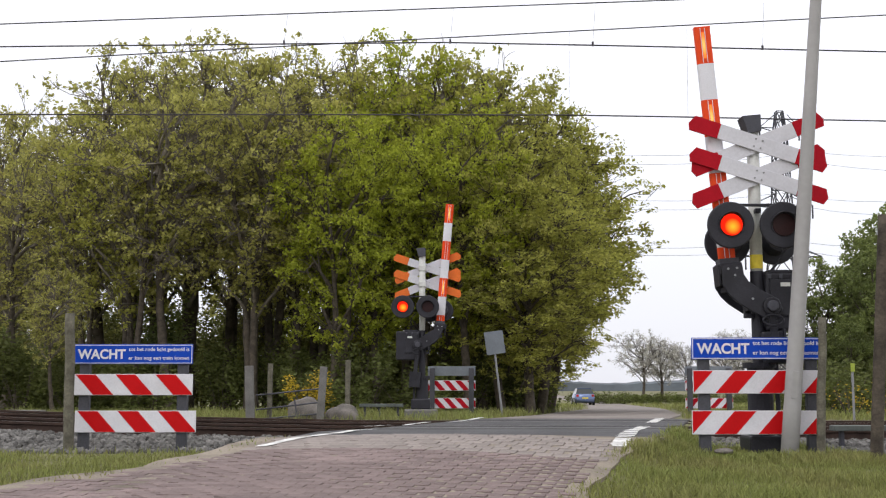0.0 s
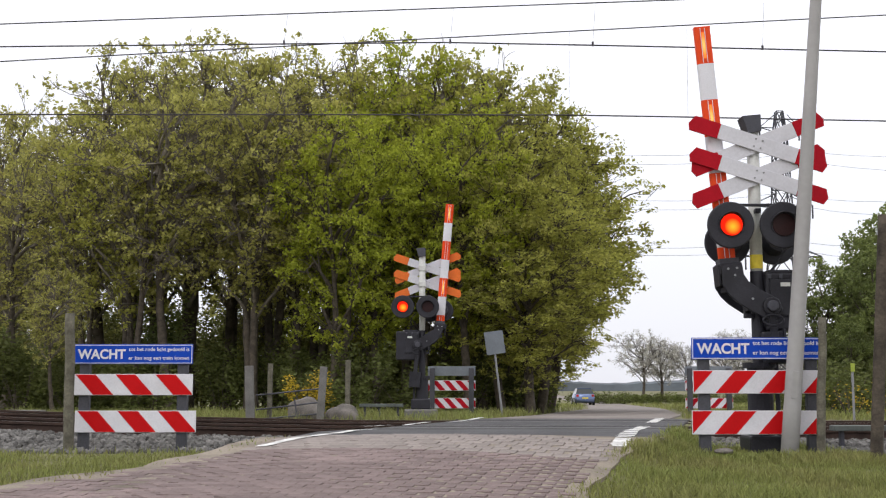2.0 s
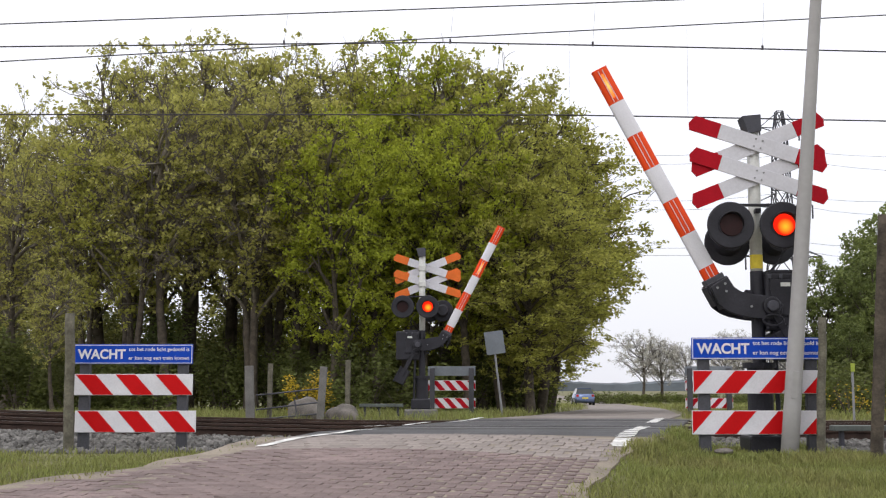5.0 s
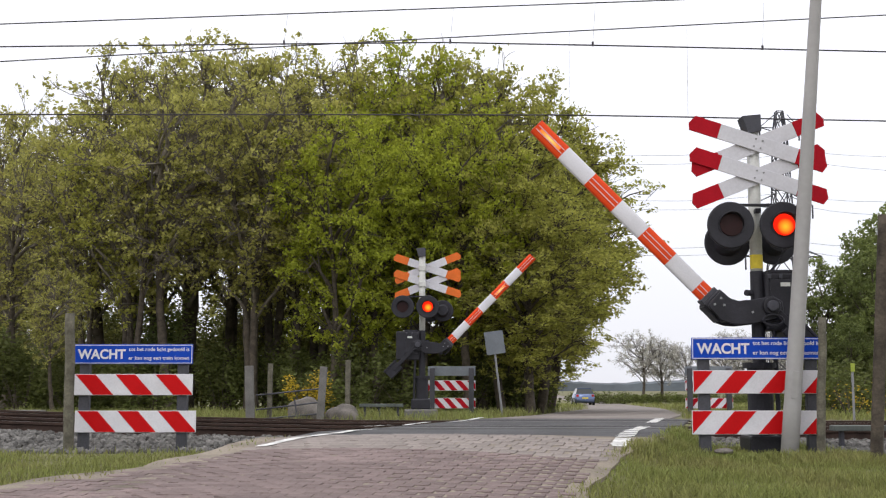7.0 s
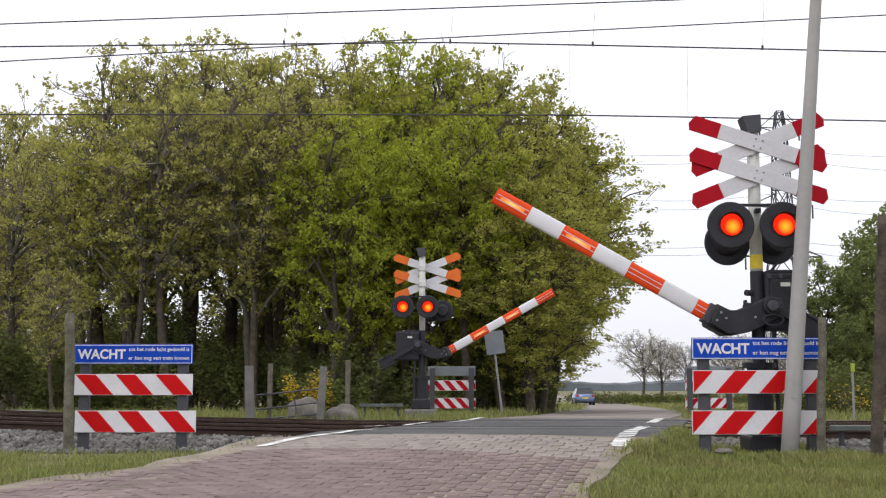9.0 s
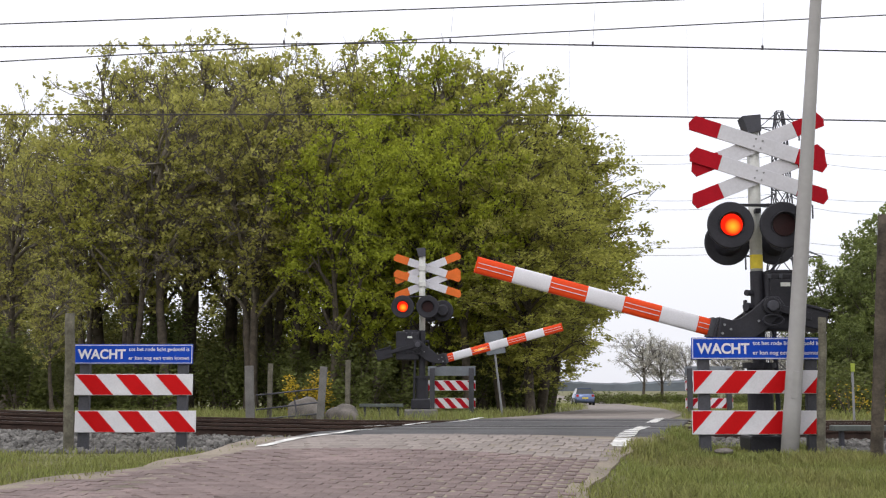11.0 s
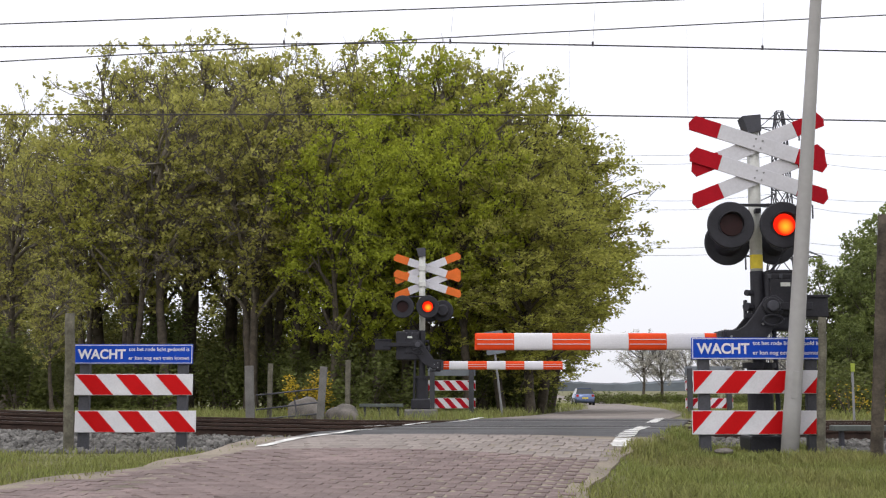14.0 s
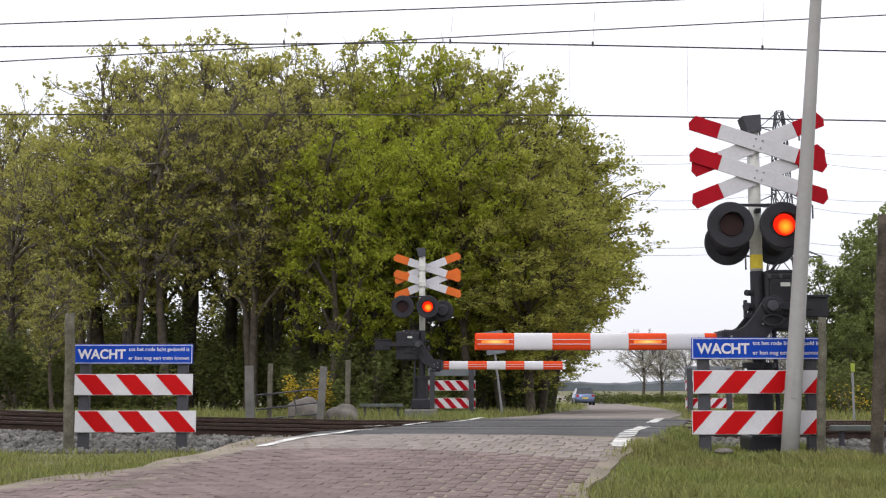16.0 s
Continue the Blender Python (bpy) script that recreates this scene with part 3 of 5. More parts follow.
# ---- striped baffle fences with signs ----
def striped_board(parent, x0, x1, z0, z1, y, lean, count, red=M_RED, facing=-1, phase=0.0):
    board = part("striped_board", box(B(), ((x0 + x1) / 2, y, (z0 + z1) / 2), (x1 - x0, 0.03, z1 - z0), 0.004), M_WHITE, parent, "white board with red diagonal stripes")
    pitch = (x1 - x0) / count
    h = z1 - z0 - 0.012
    run = h * 0.9
    for k in range(-1, count + 1):
        lo = x0 + (k + phase) * pitch
        pts = [(lo, z0 + 0.006), (lo + pitch * 0.5, z0 + 0.006), (lo + pitch * 0.5 + lean * run, z1 - 0.006), (lo + lean * run, z1 - 0.006)]
        out = clip_x(pts, x0 + 0.004, x1 - 0.004)
        if len(out) > 2:
            part("stripe", prism(B(), out, y + facing * 0.0185, y + facing * 0.010), red, board, "red reflective stripe")
    return board


def clip_x(pts, lo, hi):
    for lim, sgn in ((lo, 1), (hi, -1)):
        res = []
        for i, p in enumerate(pts):
            q = pts[(i + 1) % len(pts)]
            a, b = (p[0] - lim) * sgn, (q[0] - lim) * sgn
            if a >= 0:
                res.append(p)
            if a * b < 0:
                t = a / (a - b)
                res.append((p[0] + t * (q[0] - p[0]), p[1] + t * (q[1] - p[1])))
        pts = res
        if not pts:
            return []
    return pts


def rim(x0, x1, z0, z1, y, w):
    bm = B()
    for c, sz in ((((x0 + x1) / 2, y, z0), (x1 - x0 + w, 0.004, w)), (((x0 + x1) / 2, y, z1), (x1 - x0 + w, 0.004, w)), ((x0, y, (z0 + z1) / 2), (w, 0.004, z1 - z0 - w)), ((x1, y, (z0 + z1) / 2), (w, 0.004, z1 - z0 - w))):
        box(bm, c, sz)
    return bm


def wacht_sign(parent, x0, x1, z0, z1, y):
    sign = part("sign_panel", box(B(), ((x0 + x1) / 2, y, (z0 + z1) / 2), (x1 - x0, 0.02, z1 - z0), 0.006), M_BLUE, parent, "blue enamel sign with white lettering")
    w, h = x1 - x0, z1 - z0
    part("sign_border", rim(x0 + 0.012, x1 - 0.012, z0 + 0.012, z1 - 0.012, y - 0.0115, 0.008), M_WHITE, sign, "thin white border line")
    text_mesh("lettering", "WACHT", h * 0.50, w * 0.40, (x0 + w * 0.04, y - 0.013, z0 + h * 0.25), M_WHITE, sign, 1.0, 0.032)
    text_mesh("lettering", "tot het rode licht gedoofd is", h * 0.24, w * 0.505, (x0 + w * 0.465, y - 0.013, z0 + h * 0.60), M_WHITE, sign)
    text_mesh("lettering", "er kan nog een trein komen", h * 0.24, w * 0.505, (x0 + w * 0.465, y - 0.013, z0 + h * 0.16), M_WHITE, sign)
    return sign


def baffle(m, label, w, lean, count, sign=True, back=False, phase=0.0, shift=0.0):
    """Two posts, two striped boards and the sign; w is the boards' width."""
    fe = thing("warning_fence", label, "warning fence", m, "striped warning fences")
    f = 1 if back else -1
    for px in (0.09 * w, 0.91 * w):
        part("post", box(B(), (px, 0, 0.52), (0.125, 0.09, 1.34), 0.008), M_POST, fe, "dark grey square post")
    y = f * 0.062
    tone = M_CROSS_R if back else M_RED
    striped_board(fe, 0.0, w, 0.63, 0.885, y, lean, count, tone, -1, phase)
    striped_board(fe, shift, w + shift * 1.2, 0.185, 0.445, y, lean, count, tone, -1, phase)
    if sign and not back:
        wacht_sign(fe, -0.01, w - 0.005, 1.005, 1.245, y)
    else:
        part("sign_panel", box(B(), (w / 2, y, 1.12), (w, 0.02, 0.24), 0.006), M_SIGNBACK, fe, "grey back of the sign")
    return fe


baffle(pose(-4.48, 14.5, -0.21), "red and white striped fence with blue waiting sign beside ballast", 1.45, -1, 3, phase=0.52, shift=0.04)
baffle(pose(2.755, 13.2, -0.185), "red and white striped fence with blue waiting sign on grass", 1.45, 1, 3, phase=-0.50, shift=-0.02)
baffle(pose(-0.38, 30.0, -0.18), "striped fence seen from behind, beyond the tracks", 1.20, -1, 4, back=True)
baffle(pose(6.10, 30.0, -0.18), "striped fence seen from behind, on the verge beyond the tracks", 1.20, 1, 4, back=True)


# ---- posts and poles ----
def round_post(name, label, cat, a, b, r0, r1, material, group="", top=True):
    ob = thing(name, label, cat, Matrix.Translation(a), group)
    d = Vector(b) - Vector(a)
    bm = tube(B(), -0.25 * d.normalized(), d, r0, r1, 16)
    bmesh.ops.subdivide_edges(bm, edges=[e for e in bm.edges if abs((e.verts[0].co - e.verts[1].co).z) > 0.3], cuts=10)
    if material is M_WOOD:
        for v in bm.verts:
            v.co += 0.012 * noise.noise_vector(v.co * 4)
    part("shaft", bm, material, ob, smooth=True)
    return ob


lp = round_post("steel_pole", "leaning galvanised steel pole standing in grass", "pole", (3.738, 12.95, -0.21), (4.48, 12.95, 7.8), 0.098, 0.045, M_POLE)
part("inspection_door", box(B(), (0.06, -0.088, 0.75), (0.075, 0.012, 0.30), 0.006, Matrix.Rotation(radians(5), 4, "Y")), M_POLE, lp)
round_post("wooden_post", "weathered round wooden post in grass", "post", (4.06, 12.9, -0.2), (4.13, 12.9, 1.27), 0.048, 0.044, M_WOOD, "wooden posts")
round_post("wooden_post", "tall weathered wooden pole at the verge", "post", (4.545, 12.6, -0.27), (4.735, 12.6, 2.35), 0.068, 0.058, M_BARK, "wooden posts")
round_post("wooden_post", "weathered round wooden post beside the striped fence", "post", (-4.40, 14.1, -0.24), (-4.44, 14.1, 1.39), 0.062, 0.055, M_WOOD, "wooden posts")


def fence_post(px, y, z0, z1, lean, w, col, label):
    ob = thing("fence_post", label, "post", pose(px, y, z0, 0, lean, 0), "posts by the track")
    part("shaft", box(B(), (0, 0, (z1 - z0) / 2 - 0.1), (w, w * 0.9, z1 - z0 + 0.2), 0.01), col, ob)
    return ob


P1 = fence_post(-3.96, 24.6, -0.16, 0.97, -2.5, 0.17, M_CONC, "thick leaning grey concrete post")
fence_post(-3.63, 25.0, -0.18, 1.02, 0.5, 0.10, M_WOOD, "thin wooden post by the track")
P3 = fence_post(-2.57, 25.0, -0.18, 0.96, 3.5, 0.15, M_CONC, "leaning concrete post with iron strap")
fence_post(-2.08, 26.0, -0.18, 1.12, 0.3, 0.11, M_WOOD, "wooden post beside a boulder")
tr = thing("tube_railing", "bent thin iron railing between posts", "railing", pose(-3.9, 24.9, -0.16))
for z0, z1 in ((0.52, 0.66), (0.22, 0.38), (0.02, 0.14)):
    part("rail_bar", tube(B(), (0.0, 0, z0), (1.36, 0.1, z1), 0.017, seg=8), M_DGREY, tr)
part("rail_upright", tube(B(), (0.86, 0.03, 0.05), (0.80, 0.03, 0.45), 0.015, seg=8), M_DGREY, tr)


def boulder(x, y, z, sx, sy, sz, label, seed):
    ob = thing("boulder", label, "boulder", pose(x, y, z), "boulders")
    bm = B()
    bmesh.ops.create_icosphere(bm, subdivisions=4, radius=1)
    for v in bm.verts:
        n = noise.noise(v.co * 1.3 + Vector((seed, 0, 0))) * 0.22 + noise.noise(v.co * 4 + Vector((seed, 0, 0))) * 0.04
        v.co = Vector((v.co.x * sx, v.co.y * sy, v.co.z * sz)) * (1 + n)
    part("stone", bm, M_BOULDER, ob, smooth=True)


boulder(-2.95, 25.6, -0.05, 0.40, 0.35, 0.37, "rounded grey granite boulder on the verge", 3)
boulder(-2.15, 25.7, -0.15, 0.42, 0.35, 0.30, "flat grey boulder beside a wooden post", 7)
boulder(3.02, 12.9, -0.17, 0.10, 0.06, 0.035, "small grey stone in the grass", 11)


def low_bench(x0, x1, y, z, zg, label):
    ob = thing("cable_duct", label, "cable duct", pose(x0, y, z), "raised cable ducts")
    w = x1 - x0
    part("duct", box(B(), (w / 2, 0, 0), (w, 0.22, 0.07), 0.01), M_DUCT, ob)
    for x in (0.12, w * 0.45, w - 0.12):
        part("leg", box(B(), (x, 0, (zg - z) / 2 - 0.06), (0.05, 0.08, z - zg + 0.1), 0.004), M_DGREY, ob)


low_bench(-1.85, -0.88, 26.5, 0.13, -0.2, "low grey steel cable duct on short legs")
low_bench(4.95, 7.5, 15.25, 0.0, -0.28, "low grey steel cable duct beside the track")

ls = thing("road_sign", "grey back of a square sign on a leaning pole", "road sign", pose(1.47, 29, -0.25))
part("pole", tube(B(), (0.0, 0, -0.2), (-0.26, 0, 2.1), 0.027, seg=10), M_GALV, ls)
part("panel", box(B(), (-0.21, -0.04, 1.86), (0.46, 0.02, 0.56), 0.006, Matrix.Rotation(radians(-8), 4, "Y")), M_SIGNBACK, ls, "grey bare metal sign back")
ym = thing("marker_post", "thin grey post with yellow marker plate", "marker post", pose(8.42, 24.5, -0.2))
part("shaft", tube(B(), (0, 0, -0.2), (0, 0, 1.1), 0.025, seg=10), M_GALV, ym)
part("plate", box(B(), (0, -0.03, 1.13), (0.085, 0.02, 0.17), 0.004), M_MARKER, ym, "dull yellow-green plate")
slab = thing("concrete_slab", "pale concrete slab lying beside the track", "slab", pose(-9.05, 25.8, -0.05))
part("slab_body", box(B(), (0, 0, 0.02), (0.8, 0.6, 0.14), 0.02), M_CONC, slab)


# ---- overhead line ----
def wire(name, label, pts, r, material, group=""):
    """A round wire through points, as a chain of short bars with a smooth sag."""
    ob = thing(name, label, "overhead wire" if "cable" not in name else "power cable", Matrix.Translation(pts[0]), group)
    o = Vector(pts[0])
    vs, fs = [], []
    for k, p in enumerate(pts):
        d = (Vector(pts[min(k + 1, len(pts) - 1)]) - Vector(pts[max(k - 1, 0)])).normalized()
        side = d.cross(Vector((0, 1, 0))).normalized()
        for i in range(6):
            a = math.pi * i / 3
            vs.append(tuple(Vector(p) - o + side * (r * math.cos(a)) + Vector((0, r * math.sin(a), 0))))
    for k in range(len(pts) - 1):
        for i in range(6):
            fs.append((k * 6 + i, k * 6 + (i + 1) % 6, (k + 1) * 6 + (i + 1) % 6, (k + 1) * 6 + i))
    fs += [tuple(range(6)), tuple(range(len(vs) - 1, len(vs) - 7, -1))]
    mesh_of("strand", vs, fs, material, ob)
    return ob


def curve_pts(fn, x0, x1, y, n=40):
    return [(x0 + (x1 - x0) * k / n, y, fn(x0 + (x1 - x0) * k / n)) for k in range(n + 1)]


def near_c(x): return interp(x, ((-45, 5.40), (-6.7, 5.623), (0.0, 5.69), (3.1, 5.63), (6.7, 5.544), (45, 5.2)))
def near_m(x): return 6.222 + 0.0369 * x
def far_c(x): return interp(x, ((-45, 5.60), (-8.3, 5.611), (2.0, 5.605), (4.0, 5.575), (8.3, 5.481), (45, 5.1)))
def far_m(x): return 7.09 + 0.0540 * x - 0.0001 * x * x


wire("contact_wire", "dark contact wire above the near track", curve_pts(near_c, -45, 45, 17.4), 0.0115, M_WIRE, "overhead wires")
wire("messenger_wire", "dark messenger wire above the near track", curve_pts(near_m, -45, 45, 17.4), 0.010, M_WIRE, "overhead wires")
wire("contact_wire", "dark contact wire above the far track", curve_pts(far_c, -45, 45, 21.8), 0.0135, M_WIRE, "overhead wires")
wire("messenger_wire", "dark messenger wire above the far track", curve_pts(far_m, -45, 45, 21.8), 0.012, M_WIRE, "overhead wires")
for x in (-2.4, 0.11, 2.26, 4.82):
    wire("dropper", "thin dropper holding the contact wire", [(x, 17.4, near_c(x)), (x + 0.05, 17.4, near_m(x) + 0.012)], 0.0022, M_WIRE, "droppers")
    c = thing("wire_clamp", "small clamp on the contact wire", "clamp", Matrix.Translation((x, 17.4, near_c(x))), "clamps")
    part("jaw", box(B(), (0, 0, 0.02), (0.03, 0.03, 0.07), 0.004), M_WIRE, c)
for x in (2.37, 4.6):
    wire("dropper", "thin dropper holding the contact wire", [(x, 21.8, far_c(x)), (x + 0.02, 21.8, far_m(x) + 0.014)], 0.0025, M_WIRE, "droppers")

# ---- transmission line in the distance ----
py = thing("pylon", "grey steel lattice pylon far behind the crossing", "pylon", pose(37.6, 130, -1))
levels = [(0, 3.2), (5, 2.6), (10, 2.0), (14, 1.55), (17.5, 1.15), (20.5, 0.95), (23.5, 0.85), (26.5, 0.75), (29.5, 0.65), (32.3, 0.35)]
bm = B()
for (z0, w0), (z1, w1) in zip(levels, levels[1:]):
    c0 = [Vector((sx * w0, sy * w0, z0)) for sx, sy in ((-1, -1), (1, -1), (1, 1), (-1, 1))]
    c1 = [Vector((sx * w1, sy * w1, z1)) for sx, sy in ((-1, -1), (1, -1), (1, 1), (-1, 1))]
    for i in range(4):
        j = (i + 1) % 4
        tube(bm, c0[i], c1[i], 0.09, seg=5)
        tube(bm, c0[i], c1[j], 0.055, seg=4)
        tube(bm, c0[j], c1[i], 0.055, seg=4)
        tube(bm, c1[i], c1[j], 0.055, seg=4)
part("lattice_body", bm, M_DGREY, py)
for z, reach in ((15.8, 4.2), (21.5, 3.4), (30.3, 2.2)):
    for sx in (-1, 1):
        bm = B()
        for sy in (-0.7, 0.7):
            tube(bm, (sx * 0.8, sy, z), (sx * reach, 0, z + 0.2), 0.06, seg=4)
            tube(bm, (sx * 0.7, sy, z + 1.5), (sx * reach, 0, z + 0.2), 0.05, seg=4)
        tube(bm, (sx * reach, 0, z + 0.2), (sx * reach, 0, z - 1.3), 0.10, seg=5)
        part("cross_beam", bm, M_DGREY, py)
for z0, z1, z2 in ((26.3, 27.4, 26.2), (25.3, 26.4, 24.7), (21.2, 22.1, 21.1), (20.2, 21.1, 19.6), (15.9, 16.9, 16.1), (15.1, 16.0, 14.7)):
    cable = [(22.6 + 15.0 * u, 130, z0 + (z1 - z0) * u - 0.35 * math.sin(math.pi * u)) for u in (-0.8, -0.3, 0, 0.25, 0.5, 0.75, 1)]
    cable += [(37.6 + 11.0 * u, 130, z1 + (z2 - z1) * u - 0.3 * math.sin(math.pi * u)) for u in (0.25, 0.5, 0.75, 1, 1.6)]
    wire("power_cable", "thin grey power cable against the sky", cable, 0.022, M_FARWIRE, "power cables")


# ---- trees ----
def frame_of(d):
    up = Vector((0, 0, 1)) if abs(d.z) < 0.9 else Vector((1, 0, 0))
    a = d.cross(up).normalized()
    return a, d.cross(a).normalized()


def clusters(pts, count, gen):
    """Splits points into nearby groups; returns lists of indices."""
    if len(pts) <= count:
        return [[i] for i in range(len(pts))]
    cen = pts[gen.choice(len(pts), count, replace=False)]
    for _ in range(6):
        near = ((pts[:, None, :] - cen[None]) ** 2).sum(2).argmin(1)
        cen = np.array([pts[near == k].mean(0) if (near == k).any() else cen[k] for k in range(count)])
    return [list(np.nonzero(near == k)[0]) for k in range(count) if (near == k).any()]


def leaf_quads(nodes, count, size, spread, gen, flat=0.7):
    """Small folded leaves in sprays round the given points."""
    per = 14
    pick = np.repeat(gen.integers(0, len(nodes), count // per + 1), per)[:count]
    spray = np.repeat(gen.normal(0, 0.06, (count // per + 1, 3)), per, axis=0)[:count]
    c = nodes[pick] + spray + gen.normal(0, 1, (count, 3)) * np.array((spread, spread, spread * flat))
    n = np.column_stack((gen.uniform(-1, 1, count), gen.uniform(-1, 1, count), gen.uniform(-0.2, 1.1, count)))
    n /= np.linalg.norm(n, axis=1)[:, None] + 1e-6
    r = gen.normal(0, 1, (count, 3))
    u = np.cross(n, r)
    u /= np.linalg.norm(u, axis=1)[:, None] + 1e-6
    w = np.cross(n, u)
    s = (size * gen.uniform(0.6, 1.35, count))[:, None]
    v = np.stack((c - u * s, c + w * s * 0.6 + n * s * 0.18, c + u * s, c - w * s * 0.6 + n * s * 0.18), axis=1).reshape(-1, 3)
    f = np.arange(count * 4).reshape(-1, 4)
    return v.tolist(), f.tolist()


def grow_tree(seed, height, radius, clear, targets, leaves, leaf_size, trunks=1, hollow=0.4, twig=1.0, spread=0.13, girth=1.0):
    """A trunk that forks into limbs, boughs and twigs reaching for points spread through a domed, uneven crown."""
    rng, gen = random.Random(seed), np.random.default_rng(seed)
    k = height / 11
    half = (1 - clear) * height / 2
    mid = Vector((0, 0, height - half))
    pts = []
    while len(pts) < targets:
        d = Vector((rng.gauss(0, 1), rng.gauss(0, 1), rng.gauss(0, 1))).normalized()
        rr = rng.random() ** 0.42
        if rr < hollow:
            continue
        lump = 0.84 + 0.34 * noise.noise(d * 2.1 + Vector((seed * 3.1, 0, 0)))
        rr *= lump
        low = 1.0 if d.z > 0 else 0.86
        pts.append((d.x * rr * radius * low, d.y * rr * radius * low, mid.z + d.z * rr * half))
    pts = np.array(pts)
    wv, wf, nodes = [], [], []
    sv, sf = [], []

    def bar(path, r0, r1, seg):
        tv, tf = (sv, sf) if seg > 6 else (wv, wf)
        start, n = len(tv), len(path) - 1
        for j, q in enumerate(path):
            e = (path[min(j + 1, n)] - path[max(j - 1, 0)]).normalized()
            a, b = frame_of(e)
            r = r0 + (r1 - r0) * j / n
            for i in range(seg):
                t = 2 * math.pi * i / seg
                tv.append(tuple(q + a * (r * math.cos(t)) + b * (r * math.sin(t))))
        for j in range(n):
            for i in range(seg):
                tf.append((start + j * seg + i, start + j * seg + (i + 1) % seg, start + (j + 1) * seg + (i + 1) % seg, start + (j + 1) * seg + i))

    def bough(p, q, steps, lift, crook):
        """A bent way from p to q that first rises, then leans out."""
        c = p.lerp(q, 0.5) + Vector((0, 0, lift * (q - p).length)) + Vector((rng.gauss(0, 1), rng.gauss(0, 1), rng.gauss(0, 0.6))) * crook * (q - p).length
        path = []
        for j in range(steps + 1):
            t = j / steps
            v = p * (1 - t) ** 2 + c * (2 * t * (1 - t)) + q * t * t
            if 0 < j < steps:
                v = v + Vector((rng.gauss(0, 1), rng.gauss(0, 1), rng.gauss(0, 1))) * crook * 0.25 * (q - p).length / steps * 2
            path.append(v)
        return path

    def along(path, t):
        x = t * (len(path) - 1)
        j = min(len(path) - 2, int(x))
        return path[j].lerp(path[j + 1], x - j)

    stems = []
    for f in range(trunks):
        side = (f - (trunks - 1) / 2)
        top = Vector((side * radius * 0.55 + rng.gauss(0, 0.25), rng.gauss(0, 0.25), height * 0.72))
        path = bough(Vector((side * 0.16, 0, -0.15)), top, 14, 0.0, 0.055)
        r = 0.17 * k * girth * (0.85 if trunks > 1 else 1)
        bar([path[0]] + [along(path, 0.02)] + path[1:], r * 1.3, 0.035 * k, 8)
        stems.append(path)
    for grp in clusters(pts, 10 * trunks + 2, gen):
        cen = Vector(pts[grp].mean(0))
        stem = min(stems, key=lambda s: (s[-1].xy - cen.xy).length)
        zs = min(max(cen.z - 0.85 * cen.xy.length - 0.4, clear * height * rng.uniform(0.75, 1.1)), height * 0.68)
        p = along(stem, min(1.0, (zs + 0.15) / (height * 0.72 + 0.15)))
        limb = bough(p, cen, 8, 0.10, 0.10)
        thick = 0.040 + 0.0040 * len(grp) ** 0.8
        bar(limb, thick * k, 0.024 * k * twig, 5)
        for sub in clusters(pts[grp], max(1, len(grp) // 5), gen):
            ids = [grp[i] for i in sub]
            c2 = Vector(pts[ids].mean(0))
            second = bough(along(limb, rng.uniform(0.35, 0.92)), c2, 5, 0.05, 0.13)
            bar(second, 0.025 * k * twig, 0.012 * k * twig, 4)
            for i in ids:
                t = Vector(pts[i])
                third = bough(along(second, rng.uniform(0.3, 1.0)), t, 3, 0.05, 0.15)
                bar(third, 0.011 * k * twig, 0.006 * k * twig, 3)
                nodes += [third[2], t]
                out = (t - mid).normalized()
                for _ in range(4):
                    e = t + (out * 0.6 + Vector((rng.uniform(-1, 1), rng.uniform(-1, 1), rng.uniform(-0.4, 0.9)))).normalized() * rng.uniform(0.25, 0.6) * k
                    s = third[rng.choice((1, 2, 3, 3))]
                    bar([s, s.lerp(e, 0.5) + Vector((0, 0, 0.04)), e], 0.006 * k * twig, 0.003 * twig, 3)
                    nodes += [s.lerp(e, 0.6), e, e]
    lv, lf = leaf_quads(np.array([tuple(n) for n in nodes]), leaves, leaf_size, spread * k, gen)
    return sv, sf, wv, wf, lv, lf


def plant_tree(name, label, data, leaf_mat, m, scale, group, bark=M_BARK):
    t = thing(name, label, "tree", m, group)
    sv, sf, wv, wf, lv, lf = data
    mesh_of("trunk", sv, sf, M_BARK, t, True)
    mesh_of("branch_work", wv, wf, bark, t, True)
    mesh_of("crown", lv, lf, leaf_mat, t)
    t.scale = (scale, scale, scale)
    return t


def copy_tree(src, x, y, rz, scale, sxy=1.0):
    c = copy_thing(src, pose(x, y, ground_z(x, y), 0, 0, rz))
    c.scale = (scale * sxy, scale * sxy, scale)
    return c


KINDS = []
